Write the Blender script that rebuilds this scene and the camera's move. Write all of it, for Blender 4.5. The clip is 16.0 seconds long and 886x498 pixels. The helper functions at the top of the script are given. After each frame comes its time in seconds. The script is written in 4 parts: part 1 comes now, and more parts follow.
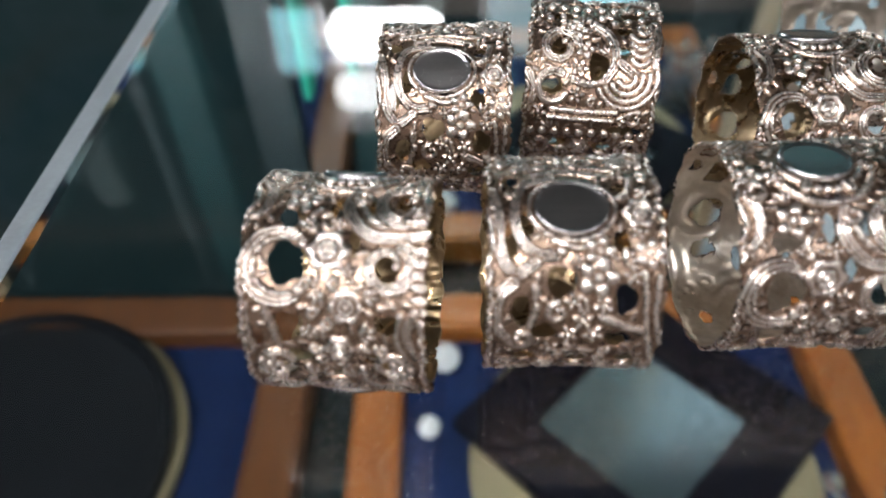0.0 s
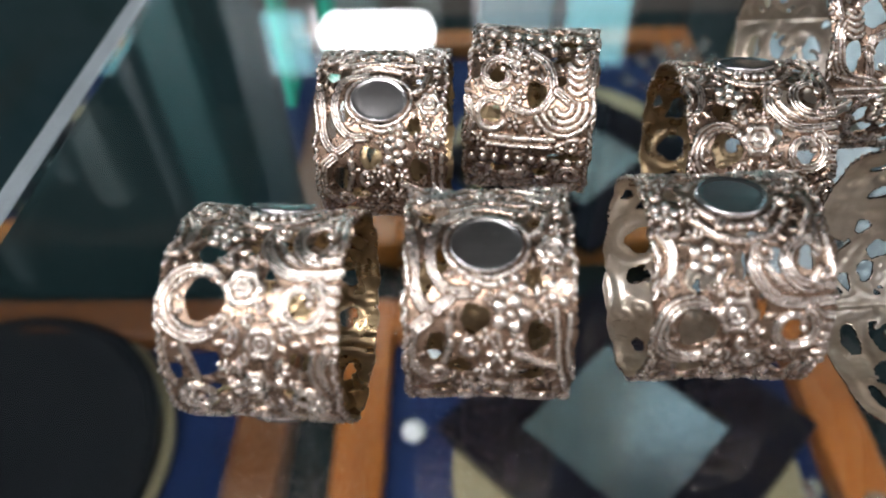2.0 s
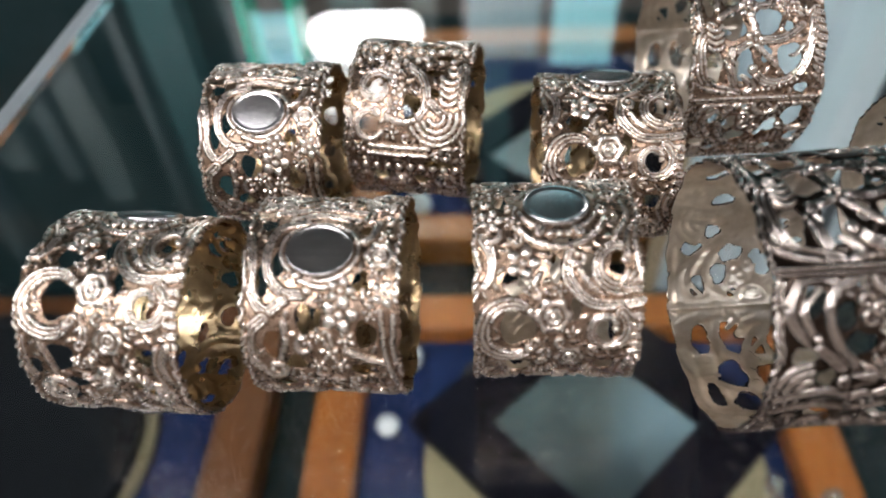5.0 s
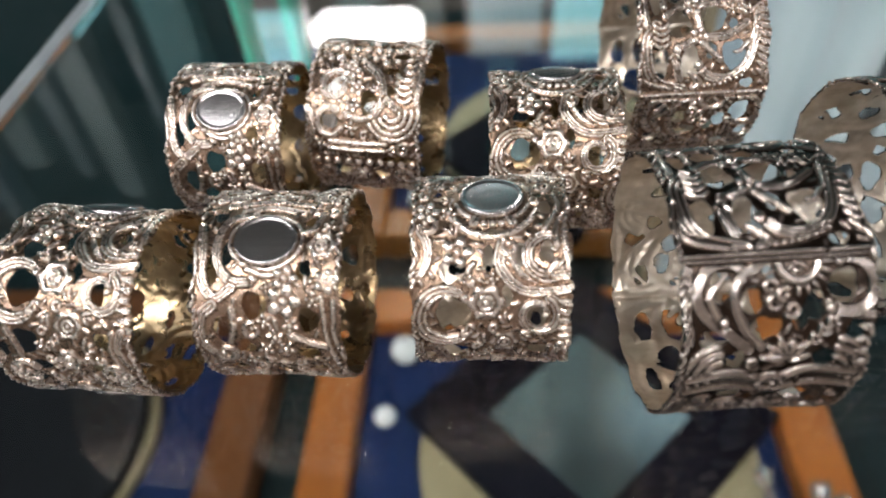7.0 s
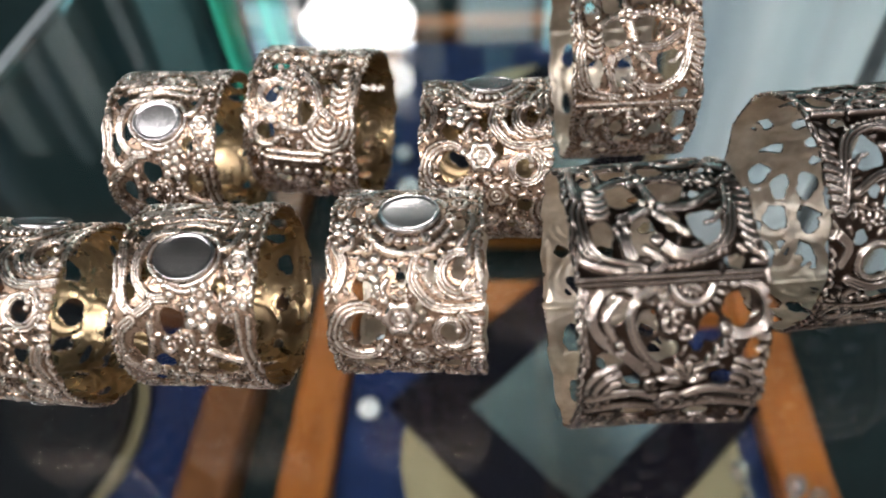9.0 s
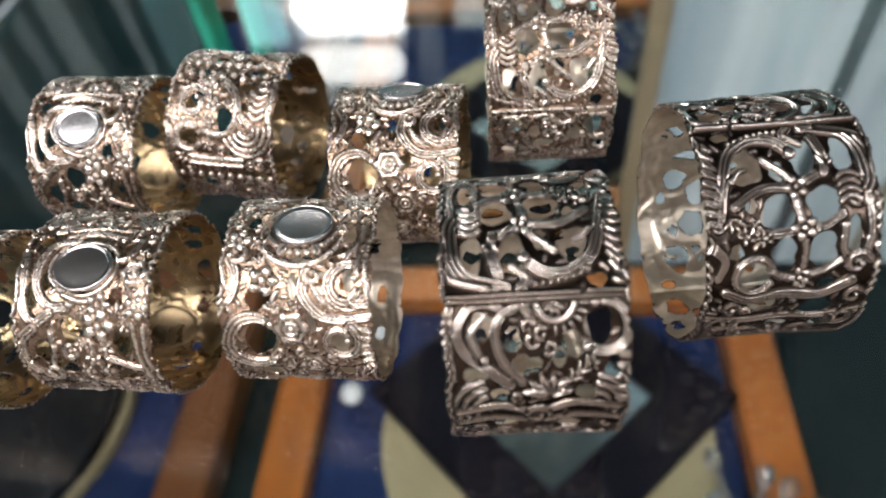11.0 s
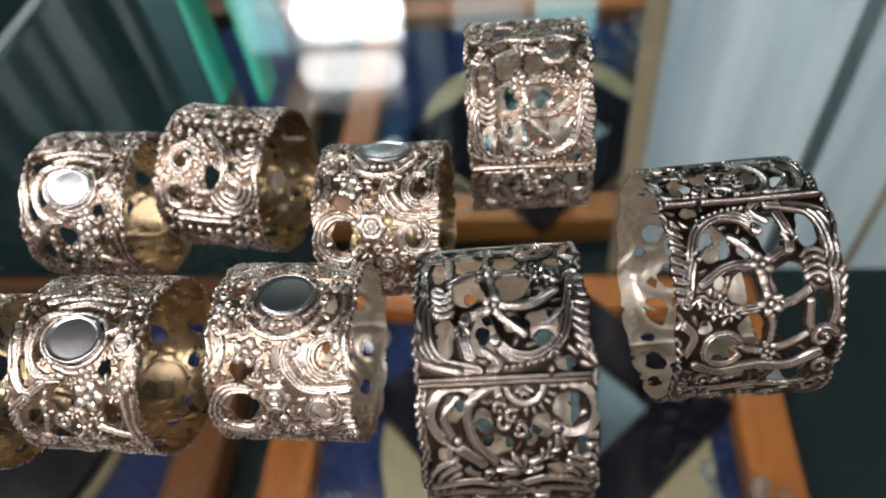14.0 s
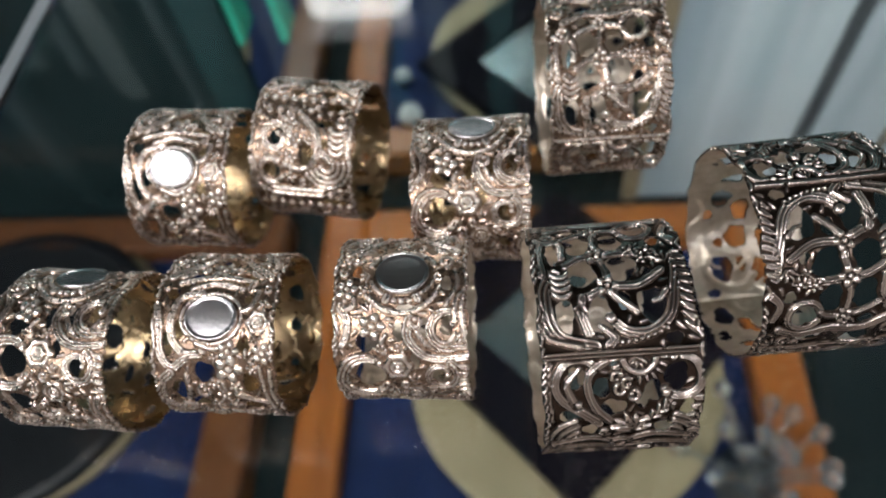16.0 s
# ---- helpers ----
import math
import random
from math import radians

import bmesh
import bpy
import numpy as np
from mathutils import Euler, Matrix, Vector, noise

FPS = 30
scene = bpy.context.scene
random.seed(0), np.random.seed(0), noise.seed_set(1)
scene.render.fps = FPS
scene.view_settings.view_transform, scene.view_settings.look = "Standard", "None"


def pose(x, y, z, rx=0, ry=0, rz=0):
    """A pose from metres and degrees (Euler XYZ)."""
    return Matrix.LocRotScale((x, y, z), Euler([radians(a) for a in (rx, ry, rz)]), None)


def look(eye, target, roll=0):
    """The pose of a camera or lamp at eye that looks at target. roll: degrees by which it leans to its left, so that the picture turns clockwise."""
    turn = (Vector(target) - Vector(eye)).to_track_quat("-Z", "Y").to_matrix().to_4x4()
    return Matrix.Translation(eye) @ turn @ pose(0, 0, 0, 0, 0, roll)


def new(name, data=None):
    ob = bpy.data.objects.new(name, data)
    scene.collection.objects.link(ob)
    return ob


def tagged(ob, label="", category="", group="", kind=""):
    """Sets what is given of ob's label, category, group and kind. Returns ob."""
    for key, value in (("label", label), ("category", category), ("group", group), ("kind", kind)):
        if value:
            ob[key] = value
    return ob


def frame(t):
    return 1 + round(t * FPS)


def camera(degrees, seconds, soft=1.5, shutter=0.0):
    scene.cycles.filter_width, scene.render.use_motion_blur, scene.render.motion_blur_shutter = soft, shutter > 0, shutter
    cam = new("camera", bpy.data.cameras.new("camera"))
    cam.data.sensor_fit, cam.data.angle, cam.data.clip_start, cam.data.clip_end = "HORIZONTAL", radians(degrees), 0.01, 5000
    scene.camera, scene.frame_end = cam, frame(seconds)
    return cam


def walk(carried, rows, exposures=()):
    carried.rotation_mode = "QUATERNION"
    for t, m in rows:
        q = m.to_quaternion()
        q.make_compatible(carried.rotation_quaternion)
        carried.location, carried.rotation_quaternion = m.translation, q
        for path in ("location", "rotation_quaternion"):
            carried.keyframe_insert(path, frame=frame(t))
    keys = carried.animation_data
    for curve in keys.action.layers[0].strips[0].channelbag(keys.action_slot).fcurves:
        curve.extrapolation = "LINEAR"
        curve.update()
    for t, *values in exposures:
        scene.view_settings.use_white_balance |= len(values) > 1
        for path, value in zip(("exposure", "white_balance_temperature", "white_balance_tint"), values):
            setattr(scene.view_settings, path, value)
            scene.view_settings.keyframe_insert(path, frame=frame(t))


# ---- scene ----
cam = camera(65.0, 16.0, soft=1.9)
cam.data.dof.use_dof = True
cam.data.dof.focus_distance = 0.176
cam.data.dof.aperture_fstop = 8.2
PATH = [
    (0.0, (0.00400, 0.00014, 0.13649), (0.00067, 0.13933, -0.00709), -1.56),
    (0.5, (0.00809, 0.00029, 0.13963), (0.00410, 0.13959, -0.00382), -2.03),
    (1.0, (0.01192, 0.00363, 0.14053), (0.00760, 0.14275, -0.00309), -2.05),
    (1.5, (0.01695, 0.00678, 0.14176), (0.01248, 0.14565, -0.00210), -2.04),
    (2.0, (0.02170, 0.00447, 0.14329), (0.01679, 0.14277, -0.00110), -1.95),
    (2.5, (0.02824, 0.00193, 0.14619), (0.02248, 0.14013, 0.00174), -2.29),
    (3.0, (0.03343, 0.00033, 0.14923), (0.02657, 0.13845, 0.00474), -2.49),
    (3.5, (0.03683, 0.00025, 0.15050), (0.02889, 0.13835, 0.00605), -2.63),
    (4.0, (0.04723, 0.00119, 0.14913), (0.03845, 0.13898, 0.00443), -3.07),
    (6.5, (0.07165, -0.00595, 0.15537), (0.05814, 0.13078, 0.01004), -4.45),
    (7.0, (0.07853, -0.00658, 0.15546), (0.06362, 0.12961, 0.00975), -5.04),
    (7.5, (0.08546, -0.00442, 0.15577), (0.06985, 0.13125, 0.00965), -5.32),
    (8.0, (0.08972, -0.00292, 0.15673), (0.07365, 0.13175, 0.00974), -5.58),
    (8.5, (0.09483, -0.00155, 0.15915), (0.07837, 0.13214, 0.01132), -5.66),
    (9.0, (0.09964, -0.00125, 0.16007), (0.08257, 0.13164, 0.01158), -5.76),
    (11.5, (0.13495, 0.00846, 0.16850), (0.11273, 0.13566, 0.01577), -7.66),
    (12.0, (0.13983, 0.01305, 0.17252), (0.11668, 0.13988, 0.01962), -8.26),
    (12.5, (0.14275, 0.01394, 0.17578), (0.11914, 0.14090, 0.02306), -8.47),
    (13.0, (0.14345, 0.01485, 0.17775), (0.11973, 0.14178, 0.02502), -8.44),
    (13.5, (0.14353, 0.01542, 0.17645), (0.12010, 0.14233, 0.02365), -8.31),
    (14.0, (0.13543, 0.01665, 0.18043), (0.11289, 0.14240, 0.02655), -8.22),
    (14.5, (0.12468, 0.01719, 0.18468), (0.10355, 0.13677, 0.02577), -8.95),
    (15.0, (0.11936, 0.01657, 0.18955), (0.09908, 0.12961, 0.02580), -9.40),
    (15.5, (0.11476, 0.01557, 0.19677), (0.09482, 0.12470, 0.03036), -9.50),
    (16.0, (0.10710, 0.01906, 0.20481), (0.08757, 0.12563, 0.03670), -9.80),
]
walk(cam, [(t, look(eye, target, roll)) for t, eye, target, roll in PATH],
     exposures=[(0.0, 0.08, 6150, 10), (4.0, 0.08, 6200, 10), (7.0, 0.08, 6450, 10), (13.5, 0.04, 6400, 10), (15.0, -0.15, 6350, 10), (16.0, -0.22, 6350, 10)])

# ---------------------------------------------------------------- light
world = bpy.data.worlds.new("shop_daylight")
world.use_nodes = True
scene.world = world
sky = world.node_tree.nodes.new("ShaderNodeTexSky")
sky.sky_type, sky.sun_disc = "NISHITA", False
sky.sun_elevation, sky.sun_rotation = radians(35), radians(100)
world.node_tree.links.new(sky.outputs[0], world.node_tree.nodes["Background"].inputs[0])
world.node_tree.nodes["Background"].inputs[1].default_value = 0.1
FILL = 9.5         # unseen ceiling panels, added as fill
SPOT = 950.0       # small round downlights
PENDANT = 26.0     # the lamp that the shelf mirrors


# ---------------------------------------------------------------- materials
def principled(name, colour, rough=0.5, metal=0.0):
    m = bpy.data.materials.new(name)
    m.use_nodes = True
    b = m.node_tree.nodes["Principled BSDF"]
    b.inputs["Base Color"].default_value = (*colour, 1)
    b.inputs["Roughness"].default_value = rough
    b.inputs["Metallic"].default_value = metal
    return m, m.node_tree.nodes, m.node_tree.links, b


def worn(name, colours, scales=(40, 400), rough=(0.3, 0.5), metal=0.0, bump=0.0002, stretch=(1, 1, 1), bump_scale=None, gloss=0.5):
    """A surface that varies between two colours at two scales, with fine relief."""
    m, nodes, links, b = principled(name, colours[0], rough[0], metal)
    b.inputs["Specular IOR Level"].default_value = gloss
    co = nodes.new("ShaderNodeTexCoord")
    mp = nodes.new("ShaderNodeMapping")
    mp.inputs["Scale"].default_value = stretch
    links.new(co.outputs["Object"], mp.inputs[0])
    noises = []
    for s in scales:
        n = nodes.new("ShaderNodeTexNoise")
        n.inputs["Scale"].default_value, n.inputs["Detail"].default_value = s, 4
        links.new(mp.outputs[0], n.inputs["Vector"])
        noises.append(n)
    add = nodes.new("ShaderNodeMix")
    add.inputs[0].default_value = 0.45
    links.new(noises[0].outputs[0], add.inputs[2])
    links.new(noises[1].outputs[0], add.inputs[3])
    ramp = nodes.new("ShaderNodeValToRGB")
    ramp.color_ramp.elements[0].position, ramp.color_ramp.elements[1].position = 0.36, 0.64
    ramp.color_ramp.elements[0].color = (*colours[0], 1)
    ramp.color_ramp.elements[1].color = (*colours[1], 1)
    links.new(add.outputs[0], ramp.inputs[0])
    links.new(ramp.outputs[0], b.inputs["Base Color"])
    rr = nodes.new("ShaderNodeMapRange")
    rr.inputs[1].default_value, rr.inputs[2].default_value = 0.35, 0.65
    rr.inputs[3].default_value, rr.inputs[4].default_value = rough
    links.new(noises[1].outputs[0], rr.inputs[0])
    links.new(rr.outputs[0], b.inputs["Roughness"])
    if bump:
        bp = nodes.new("ShaderNodeBump")
        bp.inputs["Distance"].default_value = bump
        nb = noises[1]
        if bump_scale:
            nb = nodes.new("ShaderNodeTexNoise")
            nb.inputs["Scale"].default_value = bump_scale
            links.new(mp.outputs[0], nb.inputs["Vector"])
        links.new(nb.outputs[0], bp.inputs["Height"])
        links.new(bp.outputs[0], b.inputs["Normal"])
    return m


def recess_shaded(name, bright, dull, ground, scales, rough):
    """Tarnished silver with shade put into the colour of its recesses: the mesh carries a tone, low in recesses and
    high on ribs.
    """
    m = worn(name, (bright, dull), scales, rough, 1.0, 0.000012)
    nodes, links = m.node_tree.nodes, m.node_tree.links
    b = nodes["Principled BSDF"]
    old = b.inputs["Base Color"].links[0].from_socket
    tone = nodes.new("ShaderNodeAttribute")
    tone.attribute_name = "relief_tone"
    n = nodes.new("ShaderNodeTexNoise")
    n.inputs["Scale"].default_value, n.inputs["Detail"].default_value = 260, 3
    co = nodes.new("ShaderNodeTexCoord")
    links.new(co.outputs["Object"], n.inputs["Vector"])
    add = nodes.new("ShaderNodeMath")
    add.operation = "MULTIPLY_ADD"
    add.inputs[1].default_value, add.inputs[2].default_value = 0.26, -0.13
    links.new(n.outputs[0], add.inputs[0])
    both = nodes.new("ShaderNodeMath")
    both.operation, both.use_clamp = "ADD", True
    links.new(tone.outputs["Fac"], both.inputs[0])
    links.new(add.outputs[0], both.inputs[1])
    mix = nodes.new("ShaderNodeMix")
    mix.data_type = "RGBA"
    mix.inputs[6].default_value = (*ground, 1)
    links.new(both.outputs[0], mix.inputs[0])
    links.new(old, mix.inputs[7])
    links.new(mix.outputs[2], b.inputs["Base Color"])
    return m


def glowing(name, colour, strength):
    m, nodes, links, b = principled(name, (0.8, 0.8, 0.8), 0.4)
    b.inputs["Emission Color"].default_value = (*colour, 1)
    b.inputs["Emission Strength"].default_value = strength
    return m


def glass(name, colour, rough=0.0):
    m, nodes, links, b = principled(name, colour, rough)
    b.inputs["Transmission Weight"].default_value = 1.0
    b.inputs["IOR"].default_value = 1.5
    return m


# The third colour is painted into the recesses: tarnish and shade together.
SILVER = recess_shaded("tarnished_shaded_silver", (0.97, 0.89, 0.825), (0.88, 0.775, 0.70), (0.33, 0.225, 0.165), (120, 900), (0.23, 0.33))
# Darker tarnish that also stands in for the dark surroundings these rings mirror.
DARK_SILVER = recess_shaded("darkened_shaded_silver", (0.88, 0.785, 0.73), (0.64, 0.55, 0.495), (0.075, 0.052, 0.041), (90, 800), (0.16, 0.26))
POLISHED = worn("rubbed_silver", ((0.66, 0.62, 0.62), (0.56, 0.53, 0.53)), (60, 1500), (0.19, 0.25), 1.0, 0.000008, (1, 12, 12))
GILT = worn("gilt_wash", ((0.47, 0.345, 0.20), (0.29, 0.205, 0.12)), (60, 240), (0.24, 0.36), 1.0, 0.00002)
PALE_GILT = worn("pale_gilt_wash", ((0.84, 0.76, 0.67), (0.56, 0.47, 0.37)), (60, 240), (0.28, 0.42), 1.0, 0.00002)
SHELF_GLASS = glass("shelf_glass", (0.93, 0.985, 0.97))
EDGE_GLASS = worn("ground_glass_edge", ((0.19, 0.21, 0.23), (0.25, 0.28, 0.30)), (60, 600), (0.35, 0.5), 0.0, 0.0001)
GREEN_EDGE = glass("green_glass_edge", (0.06, 0.60, 0.42), 0.15)
GREEN_EDGE.node_tree.nodes["Principled BSDF"].inputs["Transmission Weight"].default_value = 0.2
CRYSTAL = glass("cut_crystal", (0.92, 0.97, 1.0), 0.02)
CRYSTAL.node_tree.nodes["Principled BSDF"].inputs["Transmission Weight"].default_value = 0.95
PORCELAIN = worn("white_porcelain", ((0.80, 0.81, 0.82), (0.74, 0.75, 0.77)), (30, 300), (0.12, 0.2), 0.0, 0)
WOOD = worn("orange_wood", ((0.35, 0.108, 0.016), (0.24, 0.07, 0.011)), (18, 160), (0.3, 0.45), 0.0, 0.0002, (5, 0.6, 5))
WOOD_X = worn("orange_wood_across", ((0.36, 0.115, 0.02), (0.25, 0.078, 0.012)), (18, 160), (0.3, 0.45), 0.0, 0.0002, (0.6, 5, 5))
# Darker copy of the orange wood: the left tray's weaker light as colour.
DIM_WOOD = worn("dim_wood", ((0.14, 0.05, 0.014), (0.085, 0.03, 0.01)), (18, 160), (0.3, 0.45), 0.0, 0.0002, (5, 0.6, 5))
VELVET = worn("blue_velvet", ((0.004, 0.012, 0.05), (0.007, 0.019, 0.075)), (25, 700), (0.7, 0.9), 0.0, 0.0006, gloss=0.15)
CREAM = worn("cream_card", ((0.29, 0.24, 0.145), (0.24, 0.195, 0.11)), (20, 300), (0.5, 0.7), 0.0, 0.0002)
BLACK = worn("black_cloth", ((0.002, 0.0018, 0.005), (0.004, 0.0036, 0.008)), (30, 600), (0.8, 0.95), 0.0, 0.0004, gloss=0.08)
DISH = worn("dark_lacquer", ((0.004, 0.005, 0.007), (0.007, 0.008, 0.011)), (20, 200), (0.35, 0.5), 0.0, 0.0002, gloss=0.25)
DARK_GLASS = worn("dark_glass", ((0.012, 0.028, 0.031), (0.02, 0.038, 0.042)), (3, 40), (0.10, 0.22), 0.0, 0)
MIRROR = principled("mirror_glass", (0.80, 0.88, 0.87), 0.02, 1.0)[0]
DIM_MIRROR = worn("dim_mirror", ((0.46, 0.56, 0.59), (0.36, 0.46, 0.50)), (8, 60), (0.16, 0.26), 1.0, 0)
FELT = worn("dark_felt", ((0.005, 0.011, 0.013), (0.009, 0.017, 0.019)), (14, 500), (0.8, 0.95), 0.0, 0.0005, gloss=0.1)
PALE_PANEL = worn("pale_panel", ((0.30, 0.37, 0.43), (0.58, 0.65, 0.70)), (3, 9), (0.35, 0.5), 0.0, 0.0002, (4, 4, 0.25))
TRIM = worn("panel_trim", ((0.28, 0.22, 0.14), (0.20, 0.15, 0.10)), (30, 300), (0.4, 0.6), 0.0, 0.0002)
DARK_TRIM = worn("dark_trim", ((0.05, 0.06, 0.07), (0.08, 0.09, 0.10)), (30, 300), (0.4, 0.6), 0.0, 0.0002)
ROOM_DARK = worn("dark_teal_paint", ((0.05, 0.115, 0.125), (0.07, 0.14, 0.15)), (2, 40), (0.5, 0.7), 0.0, 0.0005)
ROOM_WARM = worn("warm_plaster", ((0.60, 0.52, 0.47), (0.52, 0.45, 0.40)), (2, 40), (0.6, 0.8), 0.0, 0.0005)
CEILING = worn("ceiling_paint", ((0.42, 0.43, 0.44), (0.36, 0.37, 0.38)), (2, 50), (0.7, 0.9), 0.0, 0.0005)
FLOOR = worn("shop_carpet", ((0.10, 0.07, 0.06), (0.07, 0.05, 0.045)), (6, 200), (0.8, 0.95), 0.0, 0.001)
FILL_WHITE = glowing("fill_white", (0.97, 0.98, 1.0), FILL)
SPOT_WHITE = glowing("spot_white", (1.0, 0.96, 0.90), SPOT)
PENDANT_WHITE = glowing("pendant_white", (1.0, 0.98, 0.95), PENDANT)
# Glow of the made-up boxes that put teal patches in the shelf's reflection.
TEAL_GLOW = glowing("teal_patch", (0.25, 0.75, 0.82), 2.6)
TEAL_DIM = glowing("teal_patch_dim", (0.20, 0.50, 0.60), 1.2)
PENDANT_DIM = glowing("pendant_dim", (1.0, 0.98, 0.95), 6.0)
FIN_TEAL = worn("teal_fin", ((0.16, 0.42, 0.44), (0.10, 0.32, 0.34)), (4, 60), (0.2, 0.35), 0.0, 0)
FIN_GREY = worn("grey_fin", ((0.30, 0.36, 0.38), (0.20, 0.26, 0.28)), (4, 60), (0.2, 0.35), 0.0, 0)
FIN_DARK = worn("dark_fin", ((0.03, 0.06, 0.07), (0.05, 0.09, 0.10)), (4, 60), (0.2, 0.35), 0.0, 0)
FIN_PALE = worn("pale_fin", ((0.46, 0.55, 0.55), (0.34, 0.43, 0.43)), (4, 60), (0.2, 0.35), 0.0, 0)
METAL_GREY = worn("grey_metal", ((0.45, 0.46, 0.47), (0.36, 0.37, 0.38)), (30, 300), (0.3, 0.45), 1.0, 0.0001)


# ---------------------------------------------------------------- mesh helpers
def part(name, bm, material, parent=None, label="", smooth=False):
    me = bpy.data.meshes.new(name)
    bm.to_mesh(me)
    bm.free()
    return mesh_part(name, me, material, parent, label, smooth)


def mesh_part(name, me, material, parent=None, label="", smooth=False):
    if not me.materials:
        for m in (material if isinstance(material, tuple) else (material,)):
            me.materials.append(m)
    if smooth:
        me.polygons.foreach_set("use_smooth", [True] * len(me.polygons))
    ob = new(name, me)
    if parent:
        ob.parent = parent
    if label:
        ob["label"] = label
    return ob


def box(x0, x1, y0, y1, z0, z1, bevel=0.0, segments=2):
    bm = bmesh.new()
    bmesh.ops.create_cube(bm, size=1, matrix=Matrix.Translation(((x0 + x1) / 2, (y0 + y1) / 2, (z0 + z1) / 2)) @ Matrix.Diagonal((x1 - x0, y1 - y0, z1 - z0, 1)))
    if bevel:
        bmesh.ops.bevel(bm, geom=bm.edges[:], offset=bevel, segments=segments, affect="EDGES", profile=0.5)
    return bm


def thing(name, label, category, at=(0, 0, 0), group=""):
    ob = new(name)
    ob.empty_display_size = 0.02
    ob.location = at
    return tagged(ob, label, category, group)


def lathe(profile, steps=48):
    """A turned solid from (radius, height) pairs."""
    bm = bmesh.new()
    rings = []
    for r, z in profile:
        rings.append([bm.verts.new((r * math.cos(2 * math.pi * i / steps), r * math.sin(2 * math.pi * i / steps), z)) for i in range(steps)])
    for a, b in zip(rings, rings[1:]):
        for i in range(steps):
            j = (i + 1) % steps
            bm.faces.new((a[i], a[j], b[j], b[i]))
    bm.faces.new(list(reversed(rings[0])))
    bm.faces.new(rings[-1])
    return bm


# ---------------------------------------------------------------- the shop room, out of view, its walls toned for reflections in silver and glass
def structure(name, bm, material, label):
    return tagged(part(name, bm, material), label, "setting", kind="structure")


structure("floor", box(-2.2, 2.2, -2.2, 2.4, -1.15, -1.05), FLOOR, "dark brown shop carpet under the display case")
structure("ceiling", box(-2.2, 2.2, -2.2, 2.4, 1.5, 1.6), CEILING, "unseen off-white shop ceiling with added fill light panels")
structure("wall_west", box(-2.3, -2.2, -2.2, 2.4, -1.05, 1.5), ROOM_DARK, "unseen dark teal shop wall, toned for reflections")
structure("wall_south", box(-2.2, 2.2, -2.3, -2.2, -1.05, 1.5), ROOM_WARM, "unseen warm beige shop wall, toned for reflections")
structure("wall_north", box(-2.2, 2.2, 2.4, 2.5, -1.05, 1.5), ROOM_DARK, "unseen dark teal shop wall, toned for reflections")
structure("wall_east", box(2.2, 2.3, -2.2, 2.4, -1.05, 1.5), ROOM_WARM, "unseen warm beige shop wall, toned for reflections")


def fill_panel(x, y, w, d, label="unseen white fill light panel added on the ceiling"):
    t = thing("fill_light", label, "ceiling light", (x, y, 1.5), "ceiling lights")
    bm = bmesh.new()
    for s in (-1, 1):
        for a in (box(s * w / 2 - 0.012, s * w / 2 + 0.012, -d / 2 - 0.012, d / 2 + 0.012, -0.03, 0),
                  box(-w / 2, w / 2, s * d / 2 - 0.012, s * d / 2 + 0.012, -0.029, 0)):
            me = bpy.data.meshes.new("tmp")
            a.to_mesh(me)
            a.free()
            bm.from_mesh(me)
            bpy.data.meshes.remove(me)
    part("frame", bm, METAL_GREY, t)
    part("diffuser", box(-w / 2 + 0.012, w / 2 - 0.012, -d / 2 + 0.012, d / 2 - 0.012, -0.02, -0.006), FILL_WHITE, t, "glowing white diffuser")
    return t


# Panels out of view, added and placed to brighten the rings.
for lx, ly, lw, ld in ((-1.2, -1.06, 0.6, 0.38), (-0.35, -1.25, 0.7, 0.38), (1.1, -1.2, 0.6, 0.35), (-0.75, -0.42, 0.6, 0.38), (-1.6, -0.3, 0.6, 0.38), (1.6, -0.3, 0.5, 0.3)):
    fill_panel(lx, ly, lw, ld)


def downlight(x, y, r):
    t = thing("downlight", "small round recessed ceiling downlight with a grey collar", "ceiling light", (x, y, 1.5), "downlights")
    part("collar", lathe([(r + 0.02, 0), (r + 0.02, -0.006), (r + 0.004, -0.012), (r + 0.002, -0.004)], 32), METAL_GREY, t)
    part("bulb", lathe([(r, -0.013), (r, -0.016), (r * 0.9, -0.02), (r * 0.4, -0.024)], 32), SPOT_WHITE, t, "glowing white bulb")


for lx, ly in ((-0.95, -0.75), (-0.38, -0.70), (0.12, -0.88)):
    downlight(lx, ly, 0.03)


def pendant(x, y, z, w, d, glow):
    t = thing("pendant_lamp", "small white glowing pendant lamp on a thin grey rod", "lamp", (x, y, z), "pendant lamps")
    part("shade", box(-w / 2 - 0.008, w / 2 + 0.008, -d / 2 - 0.008, d / 2 + 0.008, 0.022, 0.045, 0.006), METAL_GREY, t)
    bm = box(-w / 2, w / 2, -d / 2, d / 2, -0.022, 0.022, 0.02, 4)
    part("diffuser", bm, glow, t, "glowing white diffuser", True)
    rod = lathe([(0.004, 0.045), (0.004, 1.5 - z)], 10)
    part("rod", rod, METAL_GREY, t)


pendant(-0.077, 0.776, 0.282, 0.137, 0.05, PENDANT_WHITE)
# Dimmer second lamp, added to give the fainter white image in the shelf.
pendant(-0.075, 0.730, 0.335, 0.13, 0.035, PENDANT_DIM)


